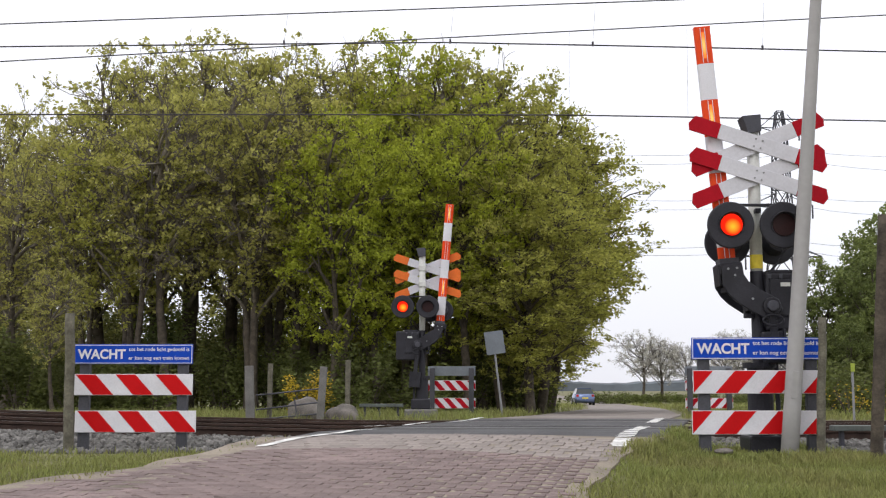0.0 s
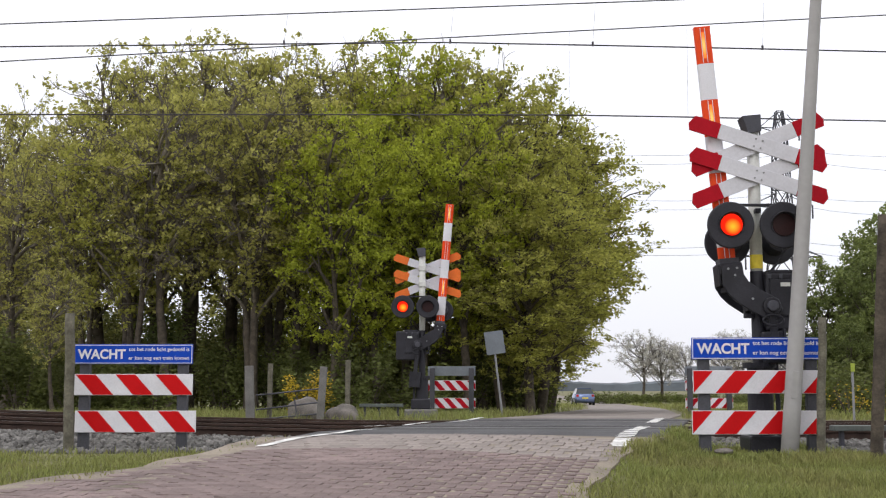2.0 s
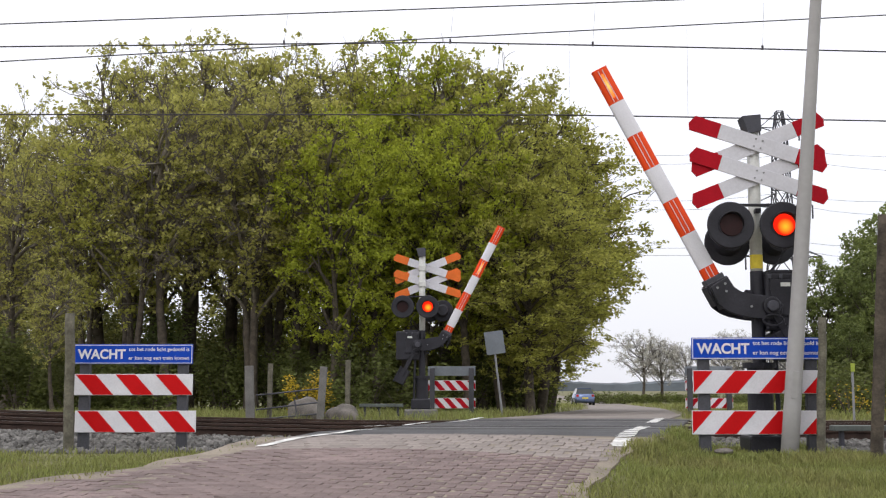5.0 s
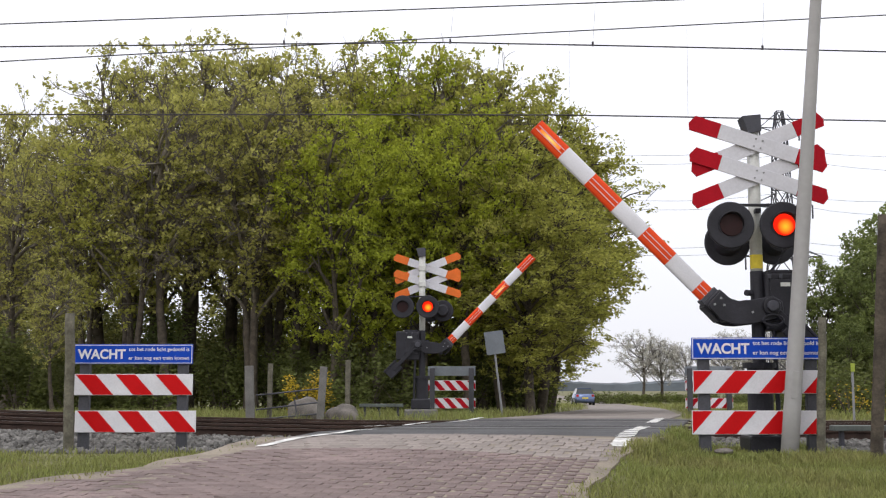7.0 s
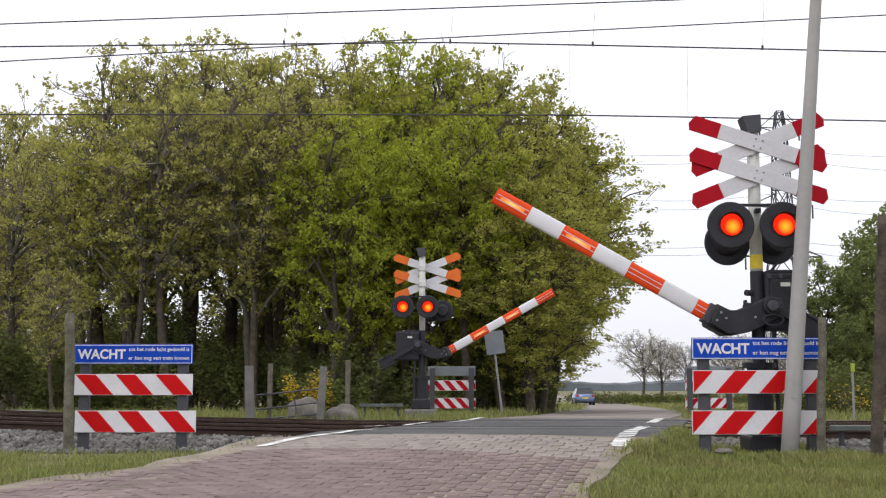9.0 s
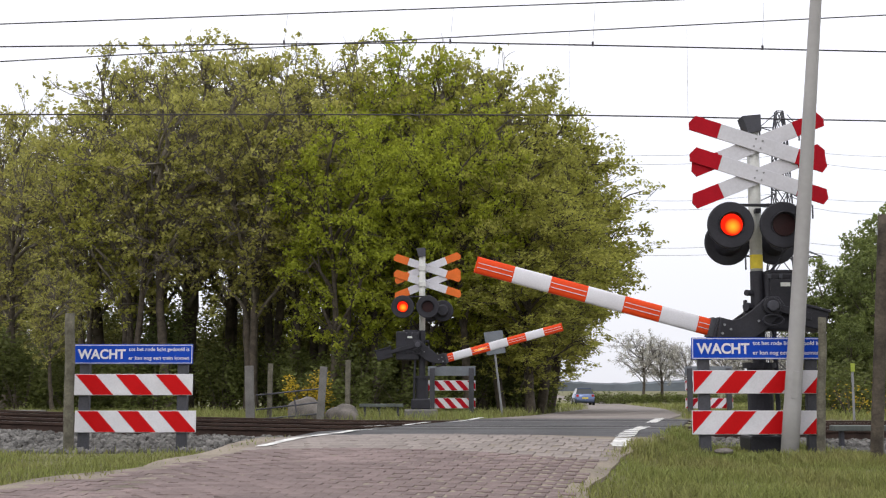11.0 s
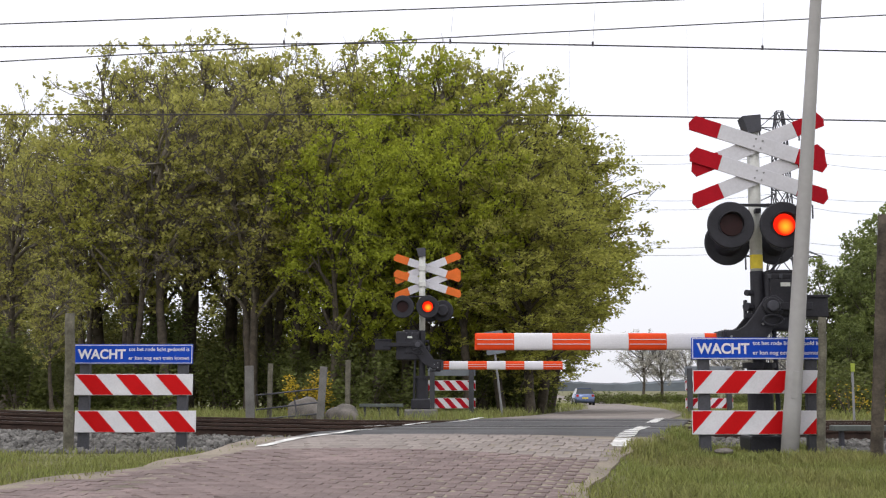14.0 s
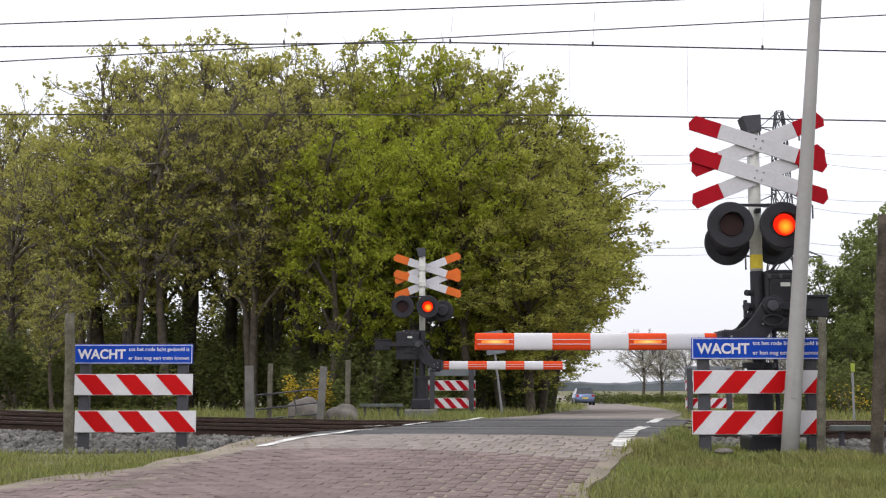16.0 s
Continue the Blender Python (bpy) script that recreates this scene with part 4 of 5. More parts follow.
for seed, rad, clear, tg, n, trunks, tw, lm, lab in (
        (1, 3.0, 0.14, 220, 15000, 2, 1.4, M_LEAF_A, "forked oak tree in fresh yellow-green spring leaf"),
        (2, 2.8, 0.25, 290, 8200, 2, 1.7, M_LEAF_F, "forked oak tree with sparse olive young leaves"),
        (3, 3.4, 0.09, 270, 15500, 1, 1.4, M_LEAF_B, "broad oak tree with olive young leaves"),
        (4, 2.6, 0.27, 280, 7000, 1, 1.7, M_LEAF_F, "slender oak tree, bare trunk, thin spring foliage"),
        (5, 2.8, 0.17, 220, 13000, 1, 1.3, M_LEAF_A, "oak tree in fresh yellow-green spring leaf"),
        (6, 3.0, 0.24, 280, 9500, 3, 1.7, M_LEAF_B, "many-stemmed oak tree with olive young leaves")):
    KINDS.append(plant_tree("oak_tree", lab, grow_tree(seed, 11.0, rad, clear, tg, n, 0.064, trunks, 0.42, tw, 0.10, 0.85), lm, pose(0, 0, 0), 1.0, "trees of the oak wood", M_BARK_O if tw > 1.6 else M_BARK))

# x, y, kind, height, turn, breadth
WOOD = (
        (-10.44, 32, 3, 4.26, 80, 1.00), (-13.47, 38, 3, 8.51, 60, 1.10), (-11.10, 37, 1, 9.73, 40, 1.00), (-9.52, 36, 5, 9.95, 120, 1.00), (-8.02, 35, 3, 10.42, 20, 1.10), (-5.62, 35, 1, 10.79, 10, 1.05), (-4.75, 36, 3, 10.04, 260, 1.20),
        (-3.12, 34, 0, 9.50, 30, 1.00), (-1.92, 35, 4, 8.77, 140, 1.00), (-0.66, 36, 0, 9.76, 77, 1.00), (0.77, 35.5, 4, 9.82, 190, 1.00), (1.81, 36, 2, 9.10, 250, 1.05), (2.66, 36, 2, 7.61, 300, 1.38), (3.24, 40, 2, 9.25, 20, 1.30),
        (2.55, 35, 2, 5.34, 140, 1.65), (3.50, 43, 2, 7.15, 210, 1.50), (-15.39, 42, 1, 10.68, 160, 1.10), (-11.53, 41, 3, 12.84, 33, 1.20), (-10.42, 42, 5, 13.72, 80, 1.00), (-8.50, 40, 1, 13.59, 300, 1.10), (-7.71, 43, 5, 14.36, 99, 1.05),
        (-5.90, 41, 1, 13.92, 222, 1.00), (-4.55, 42, 5, 14.08, 310, 1.00), (-3.24, 43, 3, 13.59, 45, 1.20), (-1.34, 41, 4, 13.75, 20, 0.95), (0.02, 42, 5, 14.30, 95, 1.00), (1.38, 41, 2, 13.27, 170, 0.95), (2.87, 43, 2, 12.73, 15, 1.00),
        (3.75, 45, 2, 12.24, 215, 1.15), (4.01, 46, 2, 11.19, 35, 1.38), (-18.50, 54, 5, 12.79, 0, 1.00), (-5.51, 52, 2, 16.01, 33, 1.10), (-2.22, 50, 2, 15.27, 120, 1.10), (0.40, 53, 5, 16.73, 20, 1.10), (2.85, 52, 2, 14.91, 200, 1.10),
        (3.84, 52, 2, 12.60, 100, 1.20), (-17.26, 47, 1, 13.34, 111, 0.90), (-13.47, 41, 3, 6.20, 97, 1.20), (-6.54, 44, 1, 5.74, 200, 1.20), (-2.86, 42, 5, 6.13, 300, 1.20),
)
used = set()
for x, y, k, h, rz, wide in WOOD:
    if k not in used:
        used.add(k)
        KINDS[k].matrix_basis = pose(x, y, ground_z(x, y), 0, 0, rz) @ Matrix.Diagonal((wide * h / 11, wide * h / 11, h / 11, 1))
    else:
        copy_tree(KINDS[k], x, y, rz, h / 11, wide)

# small pale trees along the field, far off
ALLEY = plant_tree("field_tree", "small roadside tree with thin pale spring foliage", grow_tree(9, 8.0, 3.9, 0.24, 300, 3600, 0.07, 1, 0.35, 1.6, 0.2, 1.2), M_LEAF_D, pose(21.6, 130, -1), 1.06, "roadside trees", M_BARK_P)
for x, y, rz, s in ((24.4, 134, 50, 0.92), (27.2, 132, 100, 0.88), (30.6, 128, 200, 1.0), (33.5, 136, 20, 1.1), (36.5, 132, 280, 1.08), (27.5, 150, 75, 1.05), (40.0, 140, 33, 1.15)):
    copy_tree(ALLEY, x, y, rz, s)

# leafy trees and bushes beyond the track
SIDE = plant_tree("young_tree", "dense young tree in fresh green leaf", grow_tree(21, 6.0, 1.75, 0.02, 240, 15000, 0.06, 1, 0.3, 1.0, 0.16), M_LEAF_E, pose(12.9, 40, -0.4), 0.9, "young trees by the verge")
for x, y, rz, s in ((14.0, 38, 60, 0.95), (15.0, 41, 130, 1.05), (16.1, 42, 200, 1.3), (13.4, 34.5, 10, 0.6), (12.4, 36, 99, 0.5), (14.4, 33, 190, 0.6)):
    copy_tree(SIDE, x, y, rz, s)


def leaf_clump(name, label, centre, size, count, leaf, material, seed, cat="bush", kind=""):
    """A bush: stems from the root and leaves thick towards an uneven outline."""
    rng = random.Random(seed)
    ob = thing(name, label, cat, Matrix.Translation(centre), "", kind)
    bm = B()
    for k in range(9):
        e = Vector((rng.uniform(-0.7, 0.7) * size[0], rng.uniform(-0.7, 0.7) * size[1], rng.uniform(0.5, 0.85) * size[2]))
        tube(bm, (e.x * 0.15, e.y * 0.15, -0.1), e, 0.018, 0.006, 5)
    part("stem", bm, M_BARK, ob)
    lv, lf = [], []
    lobes = [(Vector((rng.uniform(-0.75, 0.75) * size[0], rng.uniform(-0.75, 0.75) * size[1], rng.uniform(0.2, 0.8) * size[2])), rng.uniform(0.25, 0.5)) for _ in range(12)]
    for k in range(count):
        c0, r = lobes[rng.randrange(12)]
        v = Vector((rng.gauss(0, 1), rng.gauss(0, 1), rng.gauss(0, 1))).normalized() * (rng.random() ** 0.4) * r
        c = c0 + Vector((v.x * size[0], v.y * size[1], v.z * size[2]))
        c.z = max(c.z, 0.02)
        n = Vector((rng.uniform(-1, 1), rng.uniform(-1, 1), rng.uniform(-0.3, 1))).normalized()
        a, b = frame_of(n)
        s = leaf * rng.uniform(0.6, 1.3)
        i = len(lv)
        lv += [tuple(c - a * s), tuple(c + b * s * 0.55), tuple(c + a * s), tuple(c - b * s * 0.55)]
        lf.append((i, i + 1, i + 2, i + 3))
    mesh_of("foliage", lv, lf, material, ob)
    return ob


rngu = random.Random(77)
for k in range(13):
    x = -16.5 + k * 1.42 + rngu.uniform(-0.4, 0.4)
    y = rngu.uniform(33, 37)
    leaf_clump("undergrowth_bush", "dark green undergrowth bush at the wood's edge", (x, y, ground_z(x, y)), (rngu.uniform(0.9, 1.4), 0.9, rngu.uniform(1.2, 2.2)), 2300, 0.06, M_LEAF_C, k + 40)
for k in range(16):
    x = -21.5 + k * 1.55 + rngu.uniform(-0.4, 0.4)
    y = rngu.uniform(46, 50)
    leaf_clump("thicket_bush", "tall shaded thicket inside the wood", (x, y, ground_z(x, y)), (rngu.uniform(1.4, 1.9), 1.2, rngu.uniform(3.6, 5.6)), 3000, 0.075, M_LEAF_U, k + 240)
for k in range(9):
    x = -13.2 + k * 0.95 + rngu.uniform(-0.3, 0.3)
    y = rngu.uniform(42, 45)
    leaf_clump("hazel_bush", "tall thin olive bush between the oak trunks", (x, y, ground_z(x, y)), (rngu.uniform(0.8, 1.2), 0.9, rngu.uniform(3.6, 5.2)), 1500, 0.065, M_LEAF_U, k + 640)
for k in range(16):
    x = -27 + k * 1.9 + rngu.uniform(-0.5, 0.5)
    y = rngu.uniform(57, 62)
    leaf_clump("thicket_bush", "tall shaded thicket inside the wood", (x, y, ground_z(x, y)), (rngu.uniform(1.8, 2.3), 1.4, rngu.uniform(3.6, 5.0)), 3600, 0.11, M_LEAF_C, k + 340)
for x, y, h in ((2.6, 41, 2.2), (2.9, 44, 2.6), (1.6, 44, 3.0), (3.2, 50, 2.4), (2.6, 52, 3.4), (-13.4, 33.5, 2.6), (-12.0, 34.0, 2.2), (-10.4, 33.6, 1.8)):
    leaf_clump("undergrowth_bush", "dark green undergrowth bush at the wood's edge", (x, y, ground_z(x, y)), (1.3, 1.0, h), 3000, 0.065, M_LEAF_C, int(x * 10 + y))
leaf_clump("elder_bush", "leafy mid-green bush between the oak trunks", (-8.8, 36.6, ground_z(-8.8, 36.6)), (1.0, 0.9, 3.5), 4200, 0.055, M_LEAF_E, 91)
leaf_clump("broom_bush", "broom bush with bright yellow flowers behind posts", (-3.0, 26.75, -0.2), (0.6, 0.35, 1.0), 1100, 0.035, M_BROOM, 5)
leaf_clump("broom_bush", "green broom bush sparsely in flower", (-3.0, 27.3, -0.2), (0.7, 0.5, 1.05), 1900, 0.05, M_LEAF_C, 6)
# the dark leaf colour here carries the shade low among the verge bushes
for k in range(6):
    x = 9.2 + k * 1.3
    leaf_clump("verge_bush", "low green bush with yellowish tips on the verge", (x, 29.5 + (k % 3) * 1.5, -0.25), (1.1, 0.8, rngu.uniform(0.9, 1.6)), 1800, 0.06, M_LEAF_C, k + 80)
for k in range(26):
    x = 6.0 + k * 1.25
    leaf_clump("field_hedge", "low hedge bush at the field edge", (x + 8, 116 + rngu.uniform(-4, 12), -1.05), (1.9, 1.0, rngu.uniform(0.8, 1.3)), 900, 0.10, M_LEAF_C, k + 120)

for x, h in ((9.6, 0.85), (10.5, 0.75), (11.3, 0.8)):
    leaf_clump("broom_bush", "low broom bush with a few yellow flowers on the verge", (x, 28.0, ground_z(x, 28.0)), (0.6, 0.5, h), 130, 0.035, M_BROOM, int(x * 7))
# dark bushes added to fill in the shadow beneath the young trees
for x, y, h in ((11.6, 37, 1.8), (12.8, 36.5, 2.4), (13.9, 36, 2.8), (15.0, 36, 3.0), (12.2, 33, 1.2)):
    leaf_clump("verge_bush", "dark bush added for the shade under the young trees", (x, y, ground_z(x, y)), (1.0, 0.8, h), 2600, 0.06, M_LEAF_C, int(x * 10))

# ---- far woods at the horizon ----
rngw = random.Random(5)
vs, fs = [], []
nseg = 260
for k in range(nseg + 1):
    x = -420 + 900 * k / nseg
    top = 5.2 + 1.8 * noise.noise((k * 0.09, 1.7, 0)) + 0.8 * noise.noise((k * 0.5, 4.0, 0)) + rngw.uniform(-0.2, 0.2)
    vs += [(x, 700, -1.5), (x, 702, top * 0.75), (x, 712, top), (x, 730, -1.5)]
for k in range(nseg):
    for j in range(3):
        a = k * 4 + j
        fs.append((a, a + 4, a + 5, a + 1))
tagged(mesh_of("backdrop_woods", vs, fs, M_FIELD, smooth=False), "belt of woods along the horizon with haze in its colour", "backdrop", kind="structure")

# ---- car parked far down the lane ----
car = thing("car", "metallic blue hatchback standing on the far lane", "car", pose(12.3, 105, -0.93, 0, 0, -1))
sect = ((-2.05, 0.35, 0.80, 0.78), (-1.9, 0.25, 0.95, 0.84), (-1.2, 0.2, 1.0, 0.88), (0.0, 0.2, 0.98, 0.88), (1.2, 0.2, 0.92, 0.87), (1.9, 0.25, 0.75, 0.80), (2.1, 0.35, 0.6, 0.66))
bm = B()
rings = []
for y, z0, z1, w in sect:
    rings.append([bm.verts.new(p) for p in ((-w * 0.92, y, z0), (w * 0.92, y, z0), (w, y, (z0 + z1) / 2), (w * 0.94, y, z1), (-w * 0.94, y, z1), (-w, y, (z0 + z1) / 2))])
for a, b in zip(rings, rings[1:]):
    for i in range(6):
        bm.faces.new((a[i], a[(i + 1) % 6], b[(i + 1) % 6], b[i]))
bm.faces.new(rings[0][::-1])
bm.faces.new(rings[-1])
bmesh.ops.recalc_face_normals(bm, faces=bm.faces[:])
part("body", bm, M_CARBLUE, car, smooth=True)
bm = B()
low = [bm.verts.new(p) for p in ((-0.80, -1.75, 0.94), (0.80, -1.75, 0.94), (0.80, 1.15, 0.92), (-0.80, 1.15, 0.92))]
top = [bm.verts.new(p) for p in ((-0.60, -1.25, 1.42), (0.60, -1.25, 1.42), (0.60, 0.35, 1.44), (-0.60, 0.35, 1.44))]
for i in range(4):
    bm.faces.new((low[i], low[(i + 1) % 4], top[(i + 1) % 4], top[i]))
part("windows", bm, M_CARGLASS, car, "dark tinted windows")
part("roof", box(B(), (0, -0.45, 1.45), (1.22, 1.65, 0.05), 0.02), M_CARBLUE, car)
for sx in (-1, 1):
    part("tail_light", box(B(), (sx * 0.66, -2.0, 0.82), (0.2, 0.12, 0.2), 0.02), M_TAIL, car, "red tail light")
    for y in (-1.3, 1.35):
        wh = part("wheel", tube(B(), (sx * 0.68, y, 0.31), (sx * 0.88, y, 0.31), 0.31, seg=20), M_TYRE, car, "black tyre")
        part("rim", tube(B(), (sx * 0.86, y, 0.31), (sx * 0.89, y, 0.31), 0.2, seg=14), M_GALV, wh)
part("bumper", box(B(), (0, -2.05, 0.5), (1.5, 0.14, 0.24), 0.04), M_CARBLUE, car)
part("number_plate", box(B(), (0, -2.125, 0.62), (0.5, 0.01, 0.1)), M_YELLOW, car, "plain yellow plate")


# ---- road paint ----
def paint(name, x0, y0, x1, y1, w, label):
    """A worn painted dash lying just above the surface, broken at its edges."""
    rng = random.Random(int(x0 * 100 + y0 * 10))
    n = max(3, int(math.hypot(x1 - x0, y1 - y0) / 0.09))
    d = Vector((x1 - x0, y1 - y0, 0)).normalized()
    s = Vector((d.y, -d.x, 0))
    vs, fs = [], []
    for k in range(n + 1):
        p = Vector((x0, y0, 0)).lerp(Vector((x1, y1, 0)), k / n)
        for side in (-1, 1):
            q = p + s * side * (w / 2) * rng.uniform(0.68, 1.08)
            vs.append((q.x, q.y, road_z(q.y) + crown(q.x, q.y) + 0.009))
    for k in range(n):
        if rng.random() > 0.18:
            fs.append((2 * k, 2 * k + 1, 2 * k + 3, 2 * k + 2))
    return tagged(mesh_of(name, vs, fs, M_LINE), label, "road marking", "white road markings", "structure")


paint("road_marking", -1.86, 12.26, -1.17, 14.10, 0.16, "worn white edge line on the crossing")
paint("road_marking", -1.17, 14.10, -0.90, 15.68, 0.12, "worn white edge line on the crossing")
paint("road_marking", -1.18, 17.39, -0.81, 18.34, 0.07, "thin worn white line on the deck")
paint("road_marking", -0.59, 18.34, -0.25, 20.58, 0.12, "worn white edge dash on the crossing")
paint("road_marking", 0.11, 20.35, 0.50, 22.04, 0.09, "worn white edge dash on the crossing")
paint("road_marking", 0.48, 22.31, 0.86, 25.38, 0.14, "worn white edge dash on the crossing")
paint("road_marking", 1.80, 12.31, 2.96, 17.58, 0.19, "worn white edge line on the crossing")
paint("road_marking", 3.46, 19.91, 4.37, 24.04, 0.20, "worn white edge dash on the crossing")

# ---- ballast ----
rb = random.Random(31)
ICO = B()
bmesh.ops.create_icosphere(ICO, subdivisions=1, radius=1)
ico_v = [v.co.copy() for v in ICO.verts]
ico_f = [tuple(v.index for v in f.verts) for f in ICO.faces]
ICO.free()
bv, bf = [], []
count = 0
while count < 12000:
    x = rb.uniform(-9.5, 9.5)
    y = rb.choice((rb.uniform(13.7, 16.7), rb.uniform(13.7, 16.7), rb.uniform(14.6, 24.6)))
    if left_edge(y) - 0.38 < x < right_edge(y) + 0.35:
        continue
    if 0 < x < 4.4 and y < 15.5 + rb.uniform(-0.15, 0.15):
        continue
    if y < 14.6 and rb.random() > (y - 13.6) / 1.0:
        continue
    s = rb.uniform(0.022, 0.058)
    z = ground_z(x, y) + s * 0.4
    rot = Euler((rb.uniform(0, 6), rb.uniform(0, 6), rb.uniform(0, 6))).to_matrix()
    st = Vector((rb.uniform(0.7, 1.4), rb.uniform(0.7, 1.3), rb.uniform(0.6, 1.0)))
    i = len(bv)
    for v in ico_v:
        q = rot @ Vector((v.x * st.x, v.y * st.y, v.z * st.z)) * (s * rb.uniform(0.8, 1.15))
        bv.append((q.x + x, q.y + y, q.z + z))
    bf += [tuple(i + k for k in f) for f in ico_f]
    count += 1
tagged(mesh_of("ballast", bv, bf, M_BALLAST), "grey crushed stone ballast round the tracks", "ballast", kind="stuff")
# the bed under the stones
vs, fs = [], []
for (x0, x1) in ((-90.0, None), (None, 90.0)):
    ys = np.arange(14.9, 24.71, 0.35)
    i0 = len(vs)
    for y in ys:
        a = x0 if x0 is not None else right_edge(y) + 0.45
        b = x1 if x1 is not None else left_edge(y) - 0.45
        for k in range(30):
            u = k / 29
            u = 1 - (1 - u) ** 3 if x0 is not None else u ** 3
            x = a + (b - a) * u
            vs.append((x, y, ground_z(x, y) + 0.012 - (0.06 if y < 15.0 or y > 24.5 else 0)))
    for j in range(len(ys) - 1):
        for k in range(29):
            q = i0 + j * 30 + k
            fs.append((q, q + 1, q + 31, q + 30))
tagged(mesh_of("gravel_bed", vs, fs, M_BED), "brown gravel bed of the railway", "gravel", kind="structure")


# ---- grass ----
def grass(name, label, count, seed, inside, h0, h1, x0, x1, y0, y1):
    rng = random.Random(seed)
    gv_, gf_ = [], []
    n = 0
    while n < count:
        x, y = rng.uniform(x0, x1), rng.uniform(y0, y1)
        if not inside(x, y, rng):
            continue
        patch = 0.55 + 0.9 * max(0, 0.5 + noise.noise((x * 1.1, y * 1.1, 3)))
        h = rng.uniform(h0, h1) * patch
        a = rng.uniform(0, 6.283)
        w = rng.uniform(0.003, 0.006) * (1 + y / 25)
        lean = Vector((rng.gauss(0, 0.35), rng.gauss(0, 0.35), 1)) * h
        z = ground_z(x, y)
        u = Vector((math.cos(a), math.sin(a), 0)) * w
        p = Vector((x, y, z - 0.01))
        i = len(gv_)
        mid = p + Vector((lean.x * 0.35, lean.y * 0.35, lean.z * 0.55))
        gv_ += [tuple(p - u), tuple(p + u), tuple(mid + u * 0.7), tuple(mid - u * 0.7), tuple(p + lean)]
        gf_ += [(i, i + 1, i + 2, i + 3), (i + 3, i + 2, i + 4)]
        n += 1
    return tagged(mesh_of(name, gv_, gf_, M_GRASS), label, "grass", kind="stuff")


def on_right(x, y, rng):
    e = x - right_edge(y)
    return e > -0.08 + 0.5 * rng.random() ** 2 + 0.16 * noise.noise((y * 2.6, x * 2.6, 0)) and y < (15.6 if x < 4.3 else 13.5) + rng.gauss(0, 0.2)


def on_left(x, y, rng):
    e = left_edge(y) - x
    return e > 0.0 + 0.55 * rng.random() ** 1.5 + 0.2 * noise.noise((y * 1.7, 5.0, 0)) and y < 13.3 + rng.gauss(0, 0.3)


def beyond(x, y, rng):
    return (x < road_x(y) - 2.0 - 0.4 * rng.random() or x > right_edge(y) + 0.1 + 0.4 * rng.random())


grass("verge_grass", "rough green and straw-coloured grass on the verge", 52000, 3, on_right, 0.03, 0.115, 0.6, 6.0, 8.6, 15.8)
grass("verge_grass", "thin grass strip between pavement and ballast", 16000, 4, on_left, 0.03, 0.10, -7.5, -1.5, 10.0, 15.2)
grass("field_grass", "green grass along the lane to the fields", 15000, 6, beyond, 0.14, 0.34, -4, 34, 36, 112)
grass("far_verge_grass", "rough grass beyond the tracks", 26000, 5, beyond, 0.08, 0.24, -11, 14, 24.7, 36)


# ---- paving pieces, laid in courses across the lane ----
def tile_mesh(name, w, l, h, material):
    bm = B()
    c, e = 0.003, 0.0015
    g = bmesh.ops.create_cube(bm, size=1.0)
    bmesh.ops.transform(bm, matrix=Matrix.Diagonal((w - 2 * e, l - 2 * e, h, 1)), verts=g["verts"])
    top = [f for f in bm.faces if f.normal.z > 0.5]
    bmesh.ops.bevel(bm, geom=list(top[0].edges), offset=c, segments=1, affect="EDGES")
    me = bpy.data.meshes.new(name)
    bm.to_mesh(me)
    bm.free()
    me.materials.append(material)
    return me


rp = random.Random(8)
TURN = math.atan(0.232)
brick_me = tile_mesh("brick", 0.205, 0.1, 0.07, M_BRICK)
paver_me = tile_mesh("paver", 0.172, 0.21, 0.07, M_PAVER)
ax, ay = Vector((math.cos(TURN), -math.sin(TURN), 0)), Vector((math.sin(TURN), math.cos(TURN), 0))


def lay(u, v, jitter):
    """From lane coordinates (across, along) to a pose on the pavement."""
    p = Vector((road_x(12.0), 12.0, 0)) + ax * u + ay * v
    slope = math.degrees(math.atan((road_z(p.y + 0.2) - road_z(p.y - 0.2)) / 0.4))
    z = road_z(p.y) + crown(p.x, p.y) - 0.0335 + rp.uniform(-jitter, jitter)
    return p, Matrix.Translation((p.x, p.y, z)) @ Matrix.Rotation(-TURN, 4, "Z") @ pose(0, 0, 0, slope + rp.gauss(0, 0.9), rp.gauss(0, 0.8), rp.gauss(0, 0.5))


jv, jf = [], []
bco = [v.co.copy() for v in brick_me.vertices]
bfa = [tuple(p.vertices) for p in brick_me.polygons]
made = 0
for row in range(60):
    v = -0.42 - row * 0.103
    off = 0.104 * (row % 2)
    for col in range(-40, 11):
        u = col * 0.208 + off
        p, m = lay(u, v, 0.003)
        if p.x > right_edge(p.y) - 0.10 + 0.07 * noise.noise((p.y * 2.2, 0.3, 0)) + rp.uniform(-0.05, 0.05) or p.x < left_edge(p.y) + rp.uniform(-0.05, 0.15):
            continue
        if p.y < 6.2 or p.y > 13.4:
            continue
        if made < 300 and 10 <= row < 30 and -1.6 < u < 1.9:
            ob = new("brick", brick_me)
            ob.parent = pavement
            ob.matrix_basis = m
            made += 1
        else:
            i = len(jv)
            jv += [tuple(m @ q) for q in bco]
            jf += [tuple(i + k for k in f) for f in bfa]
joined = tagged(mesh_of("brick_paving", jv, jf, M_BRICKS, pavement), kind="stuff")
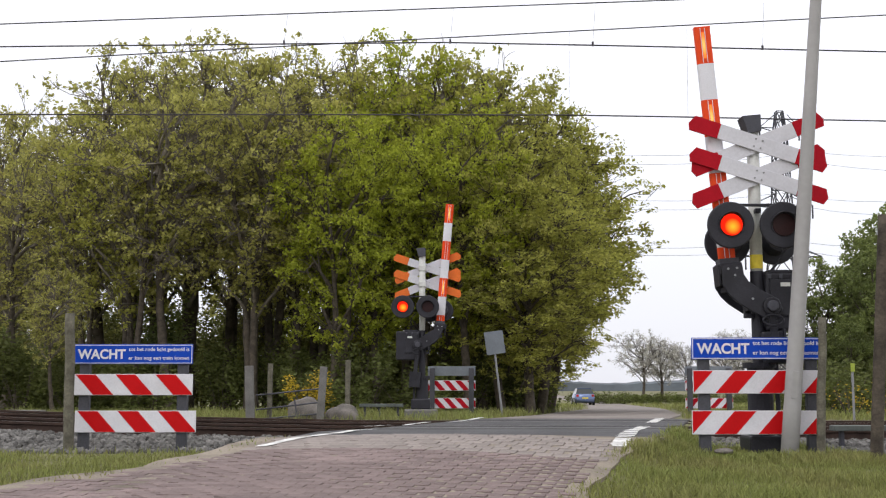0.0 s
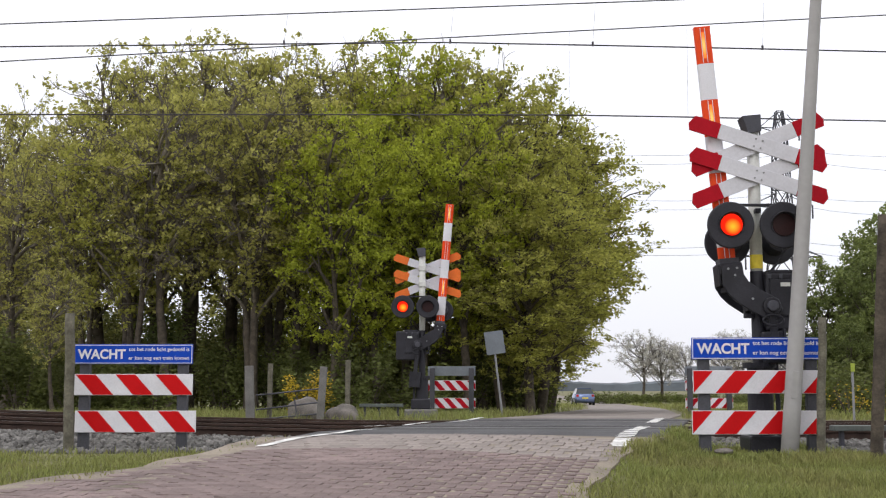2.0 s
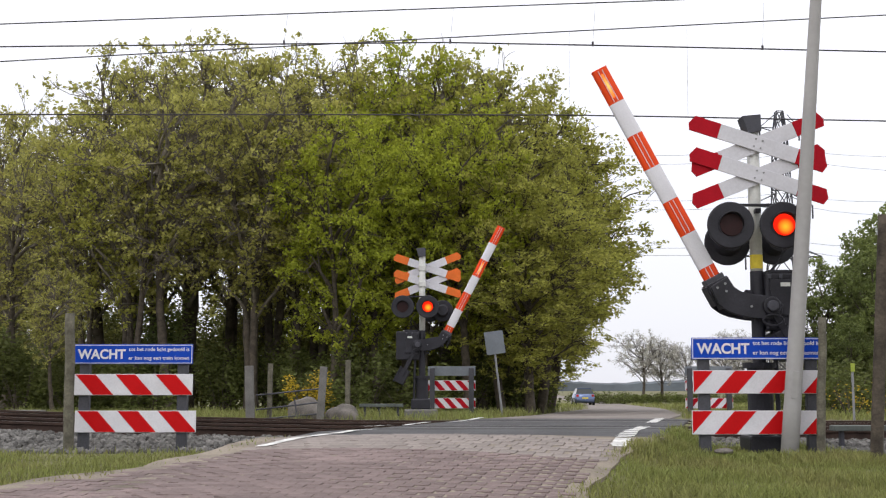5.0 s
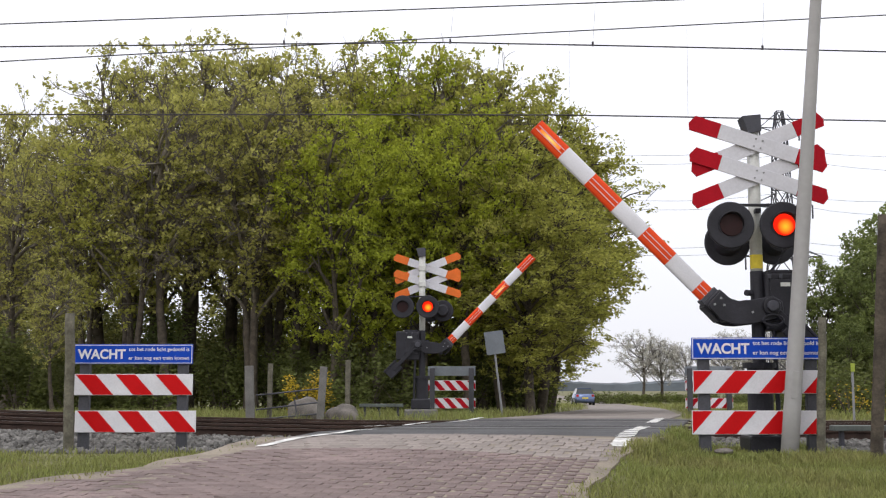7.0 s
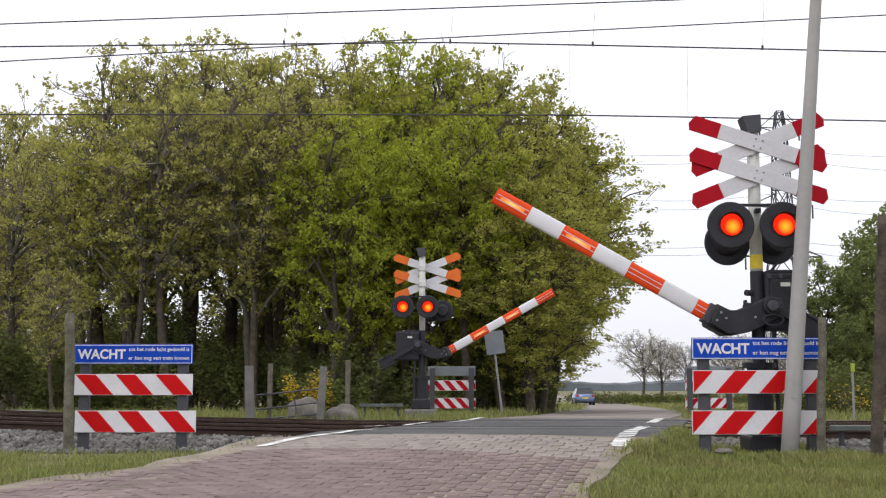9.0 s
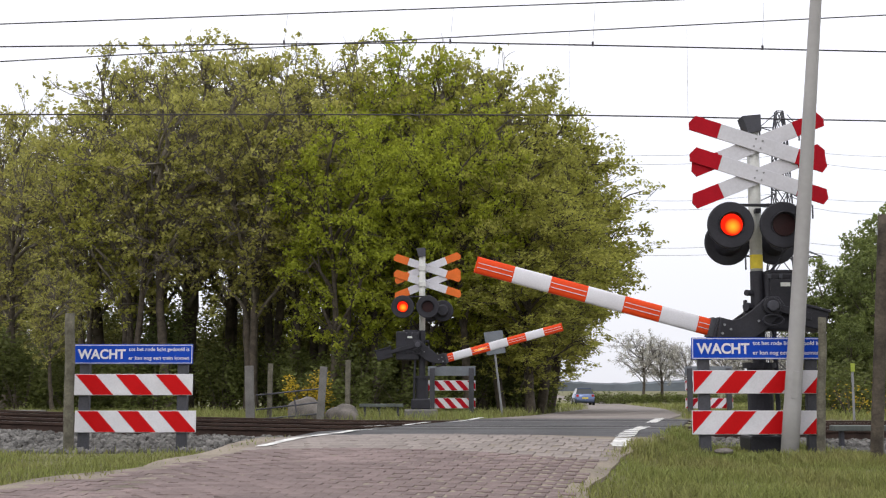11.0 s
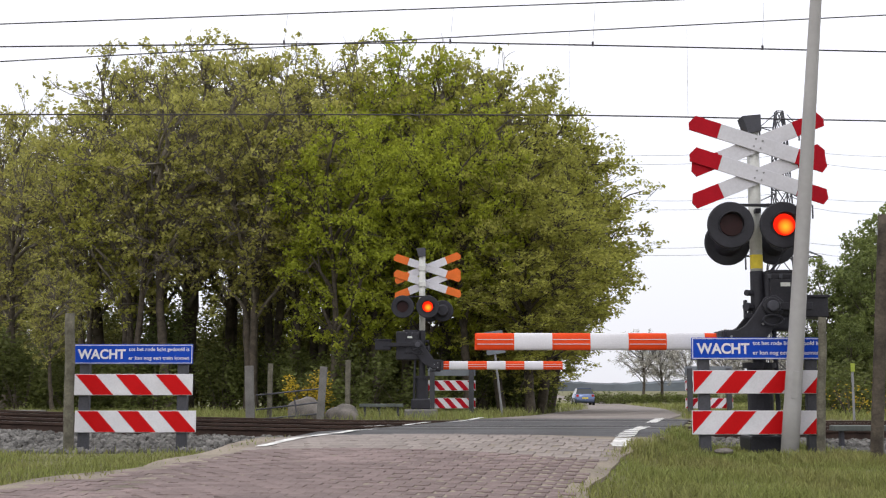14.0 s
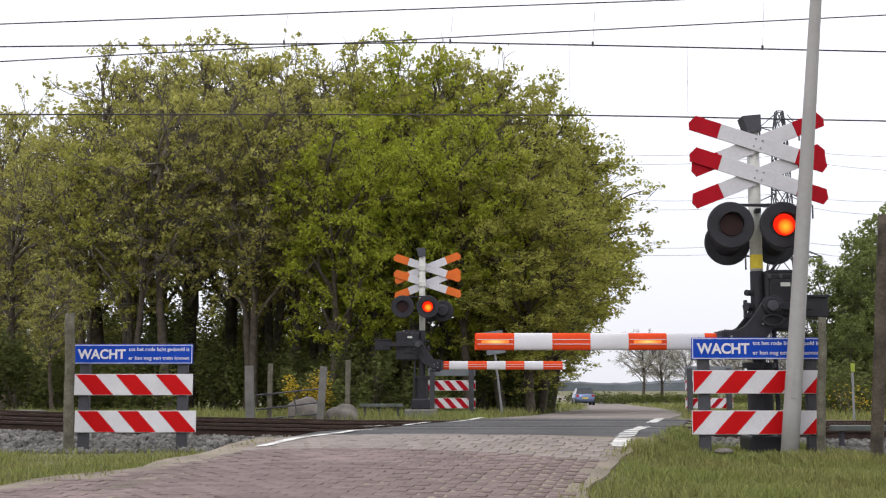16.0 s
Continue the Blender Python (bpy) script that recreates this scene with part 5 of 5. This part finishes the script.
for row in range(8):
    v = -0.26 + row * 0.213
    for col in range(-11, 14):
        p, m = lay(col * 0.175 + 0.08 * (row % 2), v, 0.003)
        if not road_x(p.y) - 1.88 < p.x < right_edge(p.y) - 0.02:
            continue
        ob = new("paver", paver_me)
        ob.parent = pavement
        ob.matrix_basis = m


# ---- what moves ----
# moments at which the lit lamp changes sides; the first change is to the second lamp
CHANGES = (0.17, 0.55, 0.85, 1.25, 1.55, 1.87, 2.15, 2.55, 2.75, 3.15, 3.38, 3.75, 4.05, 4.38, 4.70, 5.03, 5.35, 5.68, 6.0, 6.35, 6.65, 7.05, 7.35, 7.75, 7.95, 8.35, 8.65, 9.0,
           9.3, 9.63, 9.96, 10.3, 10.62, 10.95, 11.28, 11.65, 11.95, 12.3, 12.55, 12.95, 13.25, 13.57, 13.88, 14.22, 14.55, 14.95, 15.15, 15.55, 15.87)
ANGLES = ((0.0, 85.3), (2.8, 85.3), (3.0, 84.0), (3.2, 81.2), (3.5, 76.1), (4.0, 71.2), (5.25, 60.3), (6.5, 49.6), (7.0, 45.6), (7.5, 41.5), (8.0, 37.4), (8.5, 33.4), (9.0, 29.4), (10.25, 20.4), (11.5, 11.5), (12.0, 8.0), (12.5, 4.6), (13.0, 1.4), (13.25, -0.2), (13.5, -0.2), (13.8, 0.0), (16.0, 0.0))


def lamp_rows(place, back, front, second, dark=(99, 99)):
    """The lamp always glows: it slides in front of its lens to show, behind it to hide."""
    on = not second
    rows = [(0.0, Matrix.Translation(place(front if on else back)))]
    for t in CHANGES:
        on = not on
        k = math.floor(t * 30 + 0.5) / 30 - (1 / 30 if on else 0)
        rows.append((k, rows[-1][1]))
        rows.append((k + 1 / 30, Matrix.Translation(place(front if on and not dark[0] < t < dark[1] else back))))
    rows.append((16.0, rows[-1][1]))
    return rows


def motions():
    for (sig, boom, lit, lamps, (px, pz)), sgn in ((near_sig, 1), (far_sig, -1)):
        walk(boom, [(t, pose(px, 0, pz, 0, sgn * a, 0)) for t, a in ANGLES])
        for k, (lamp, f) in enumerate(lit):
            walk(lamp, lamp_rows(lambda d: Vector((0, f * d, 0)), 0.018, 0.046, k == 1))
        tip, second, third = lamps
        near = sgn > 0
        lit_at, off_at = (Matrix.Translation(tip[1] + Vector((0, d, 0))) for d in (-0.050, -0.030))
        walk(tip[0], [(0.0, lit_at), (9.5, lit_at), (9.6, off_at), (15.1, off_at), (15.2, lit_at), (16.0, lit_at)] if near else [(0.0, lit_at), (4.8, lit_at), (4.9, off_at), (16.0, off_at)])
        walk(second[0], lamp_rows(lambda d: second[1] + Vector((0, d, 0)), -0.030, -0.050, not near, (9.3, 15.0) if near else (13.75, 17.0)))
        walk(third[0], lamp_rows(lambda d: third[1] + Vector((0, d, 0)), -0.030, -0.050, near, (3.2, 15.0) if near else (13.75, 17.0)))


motions()
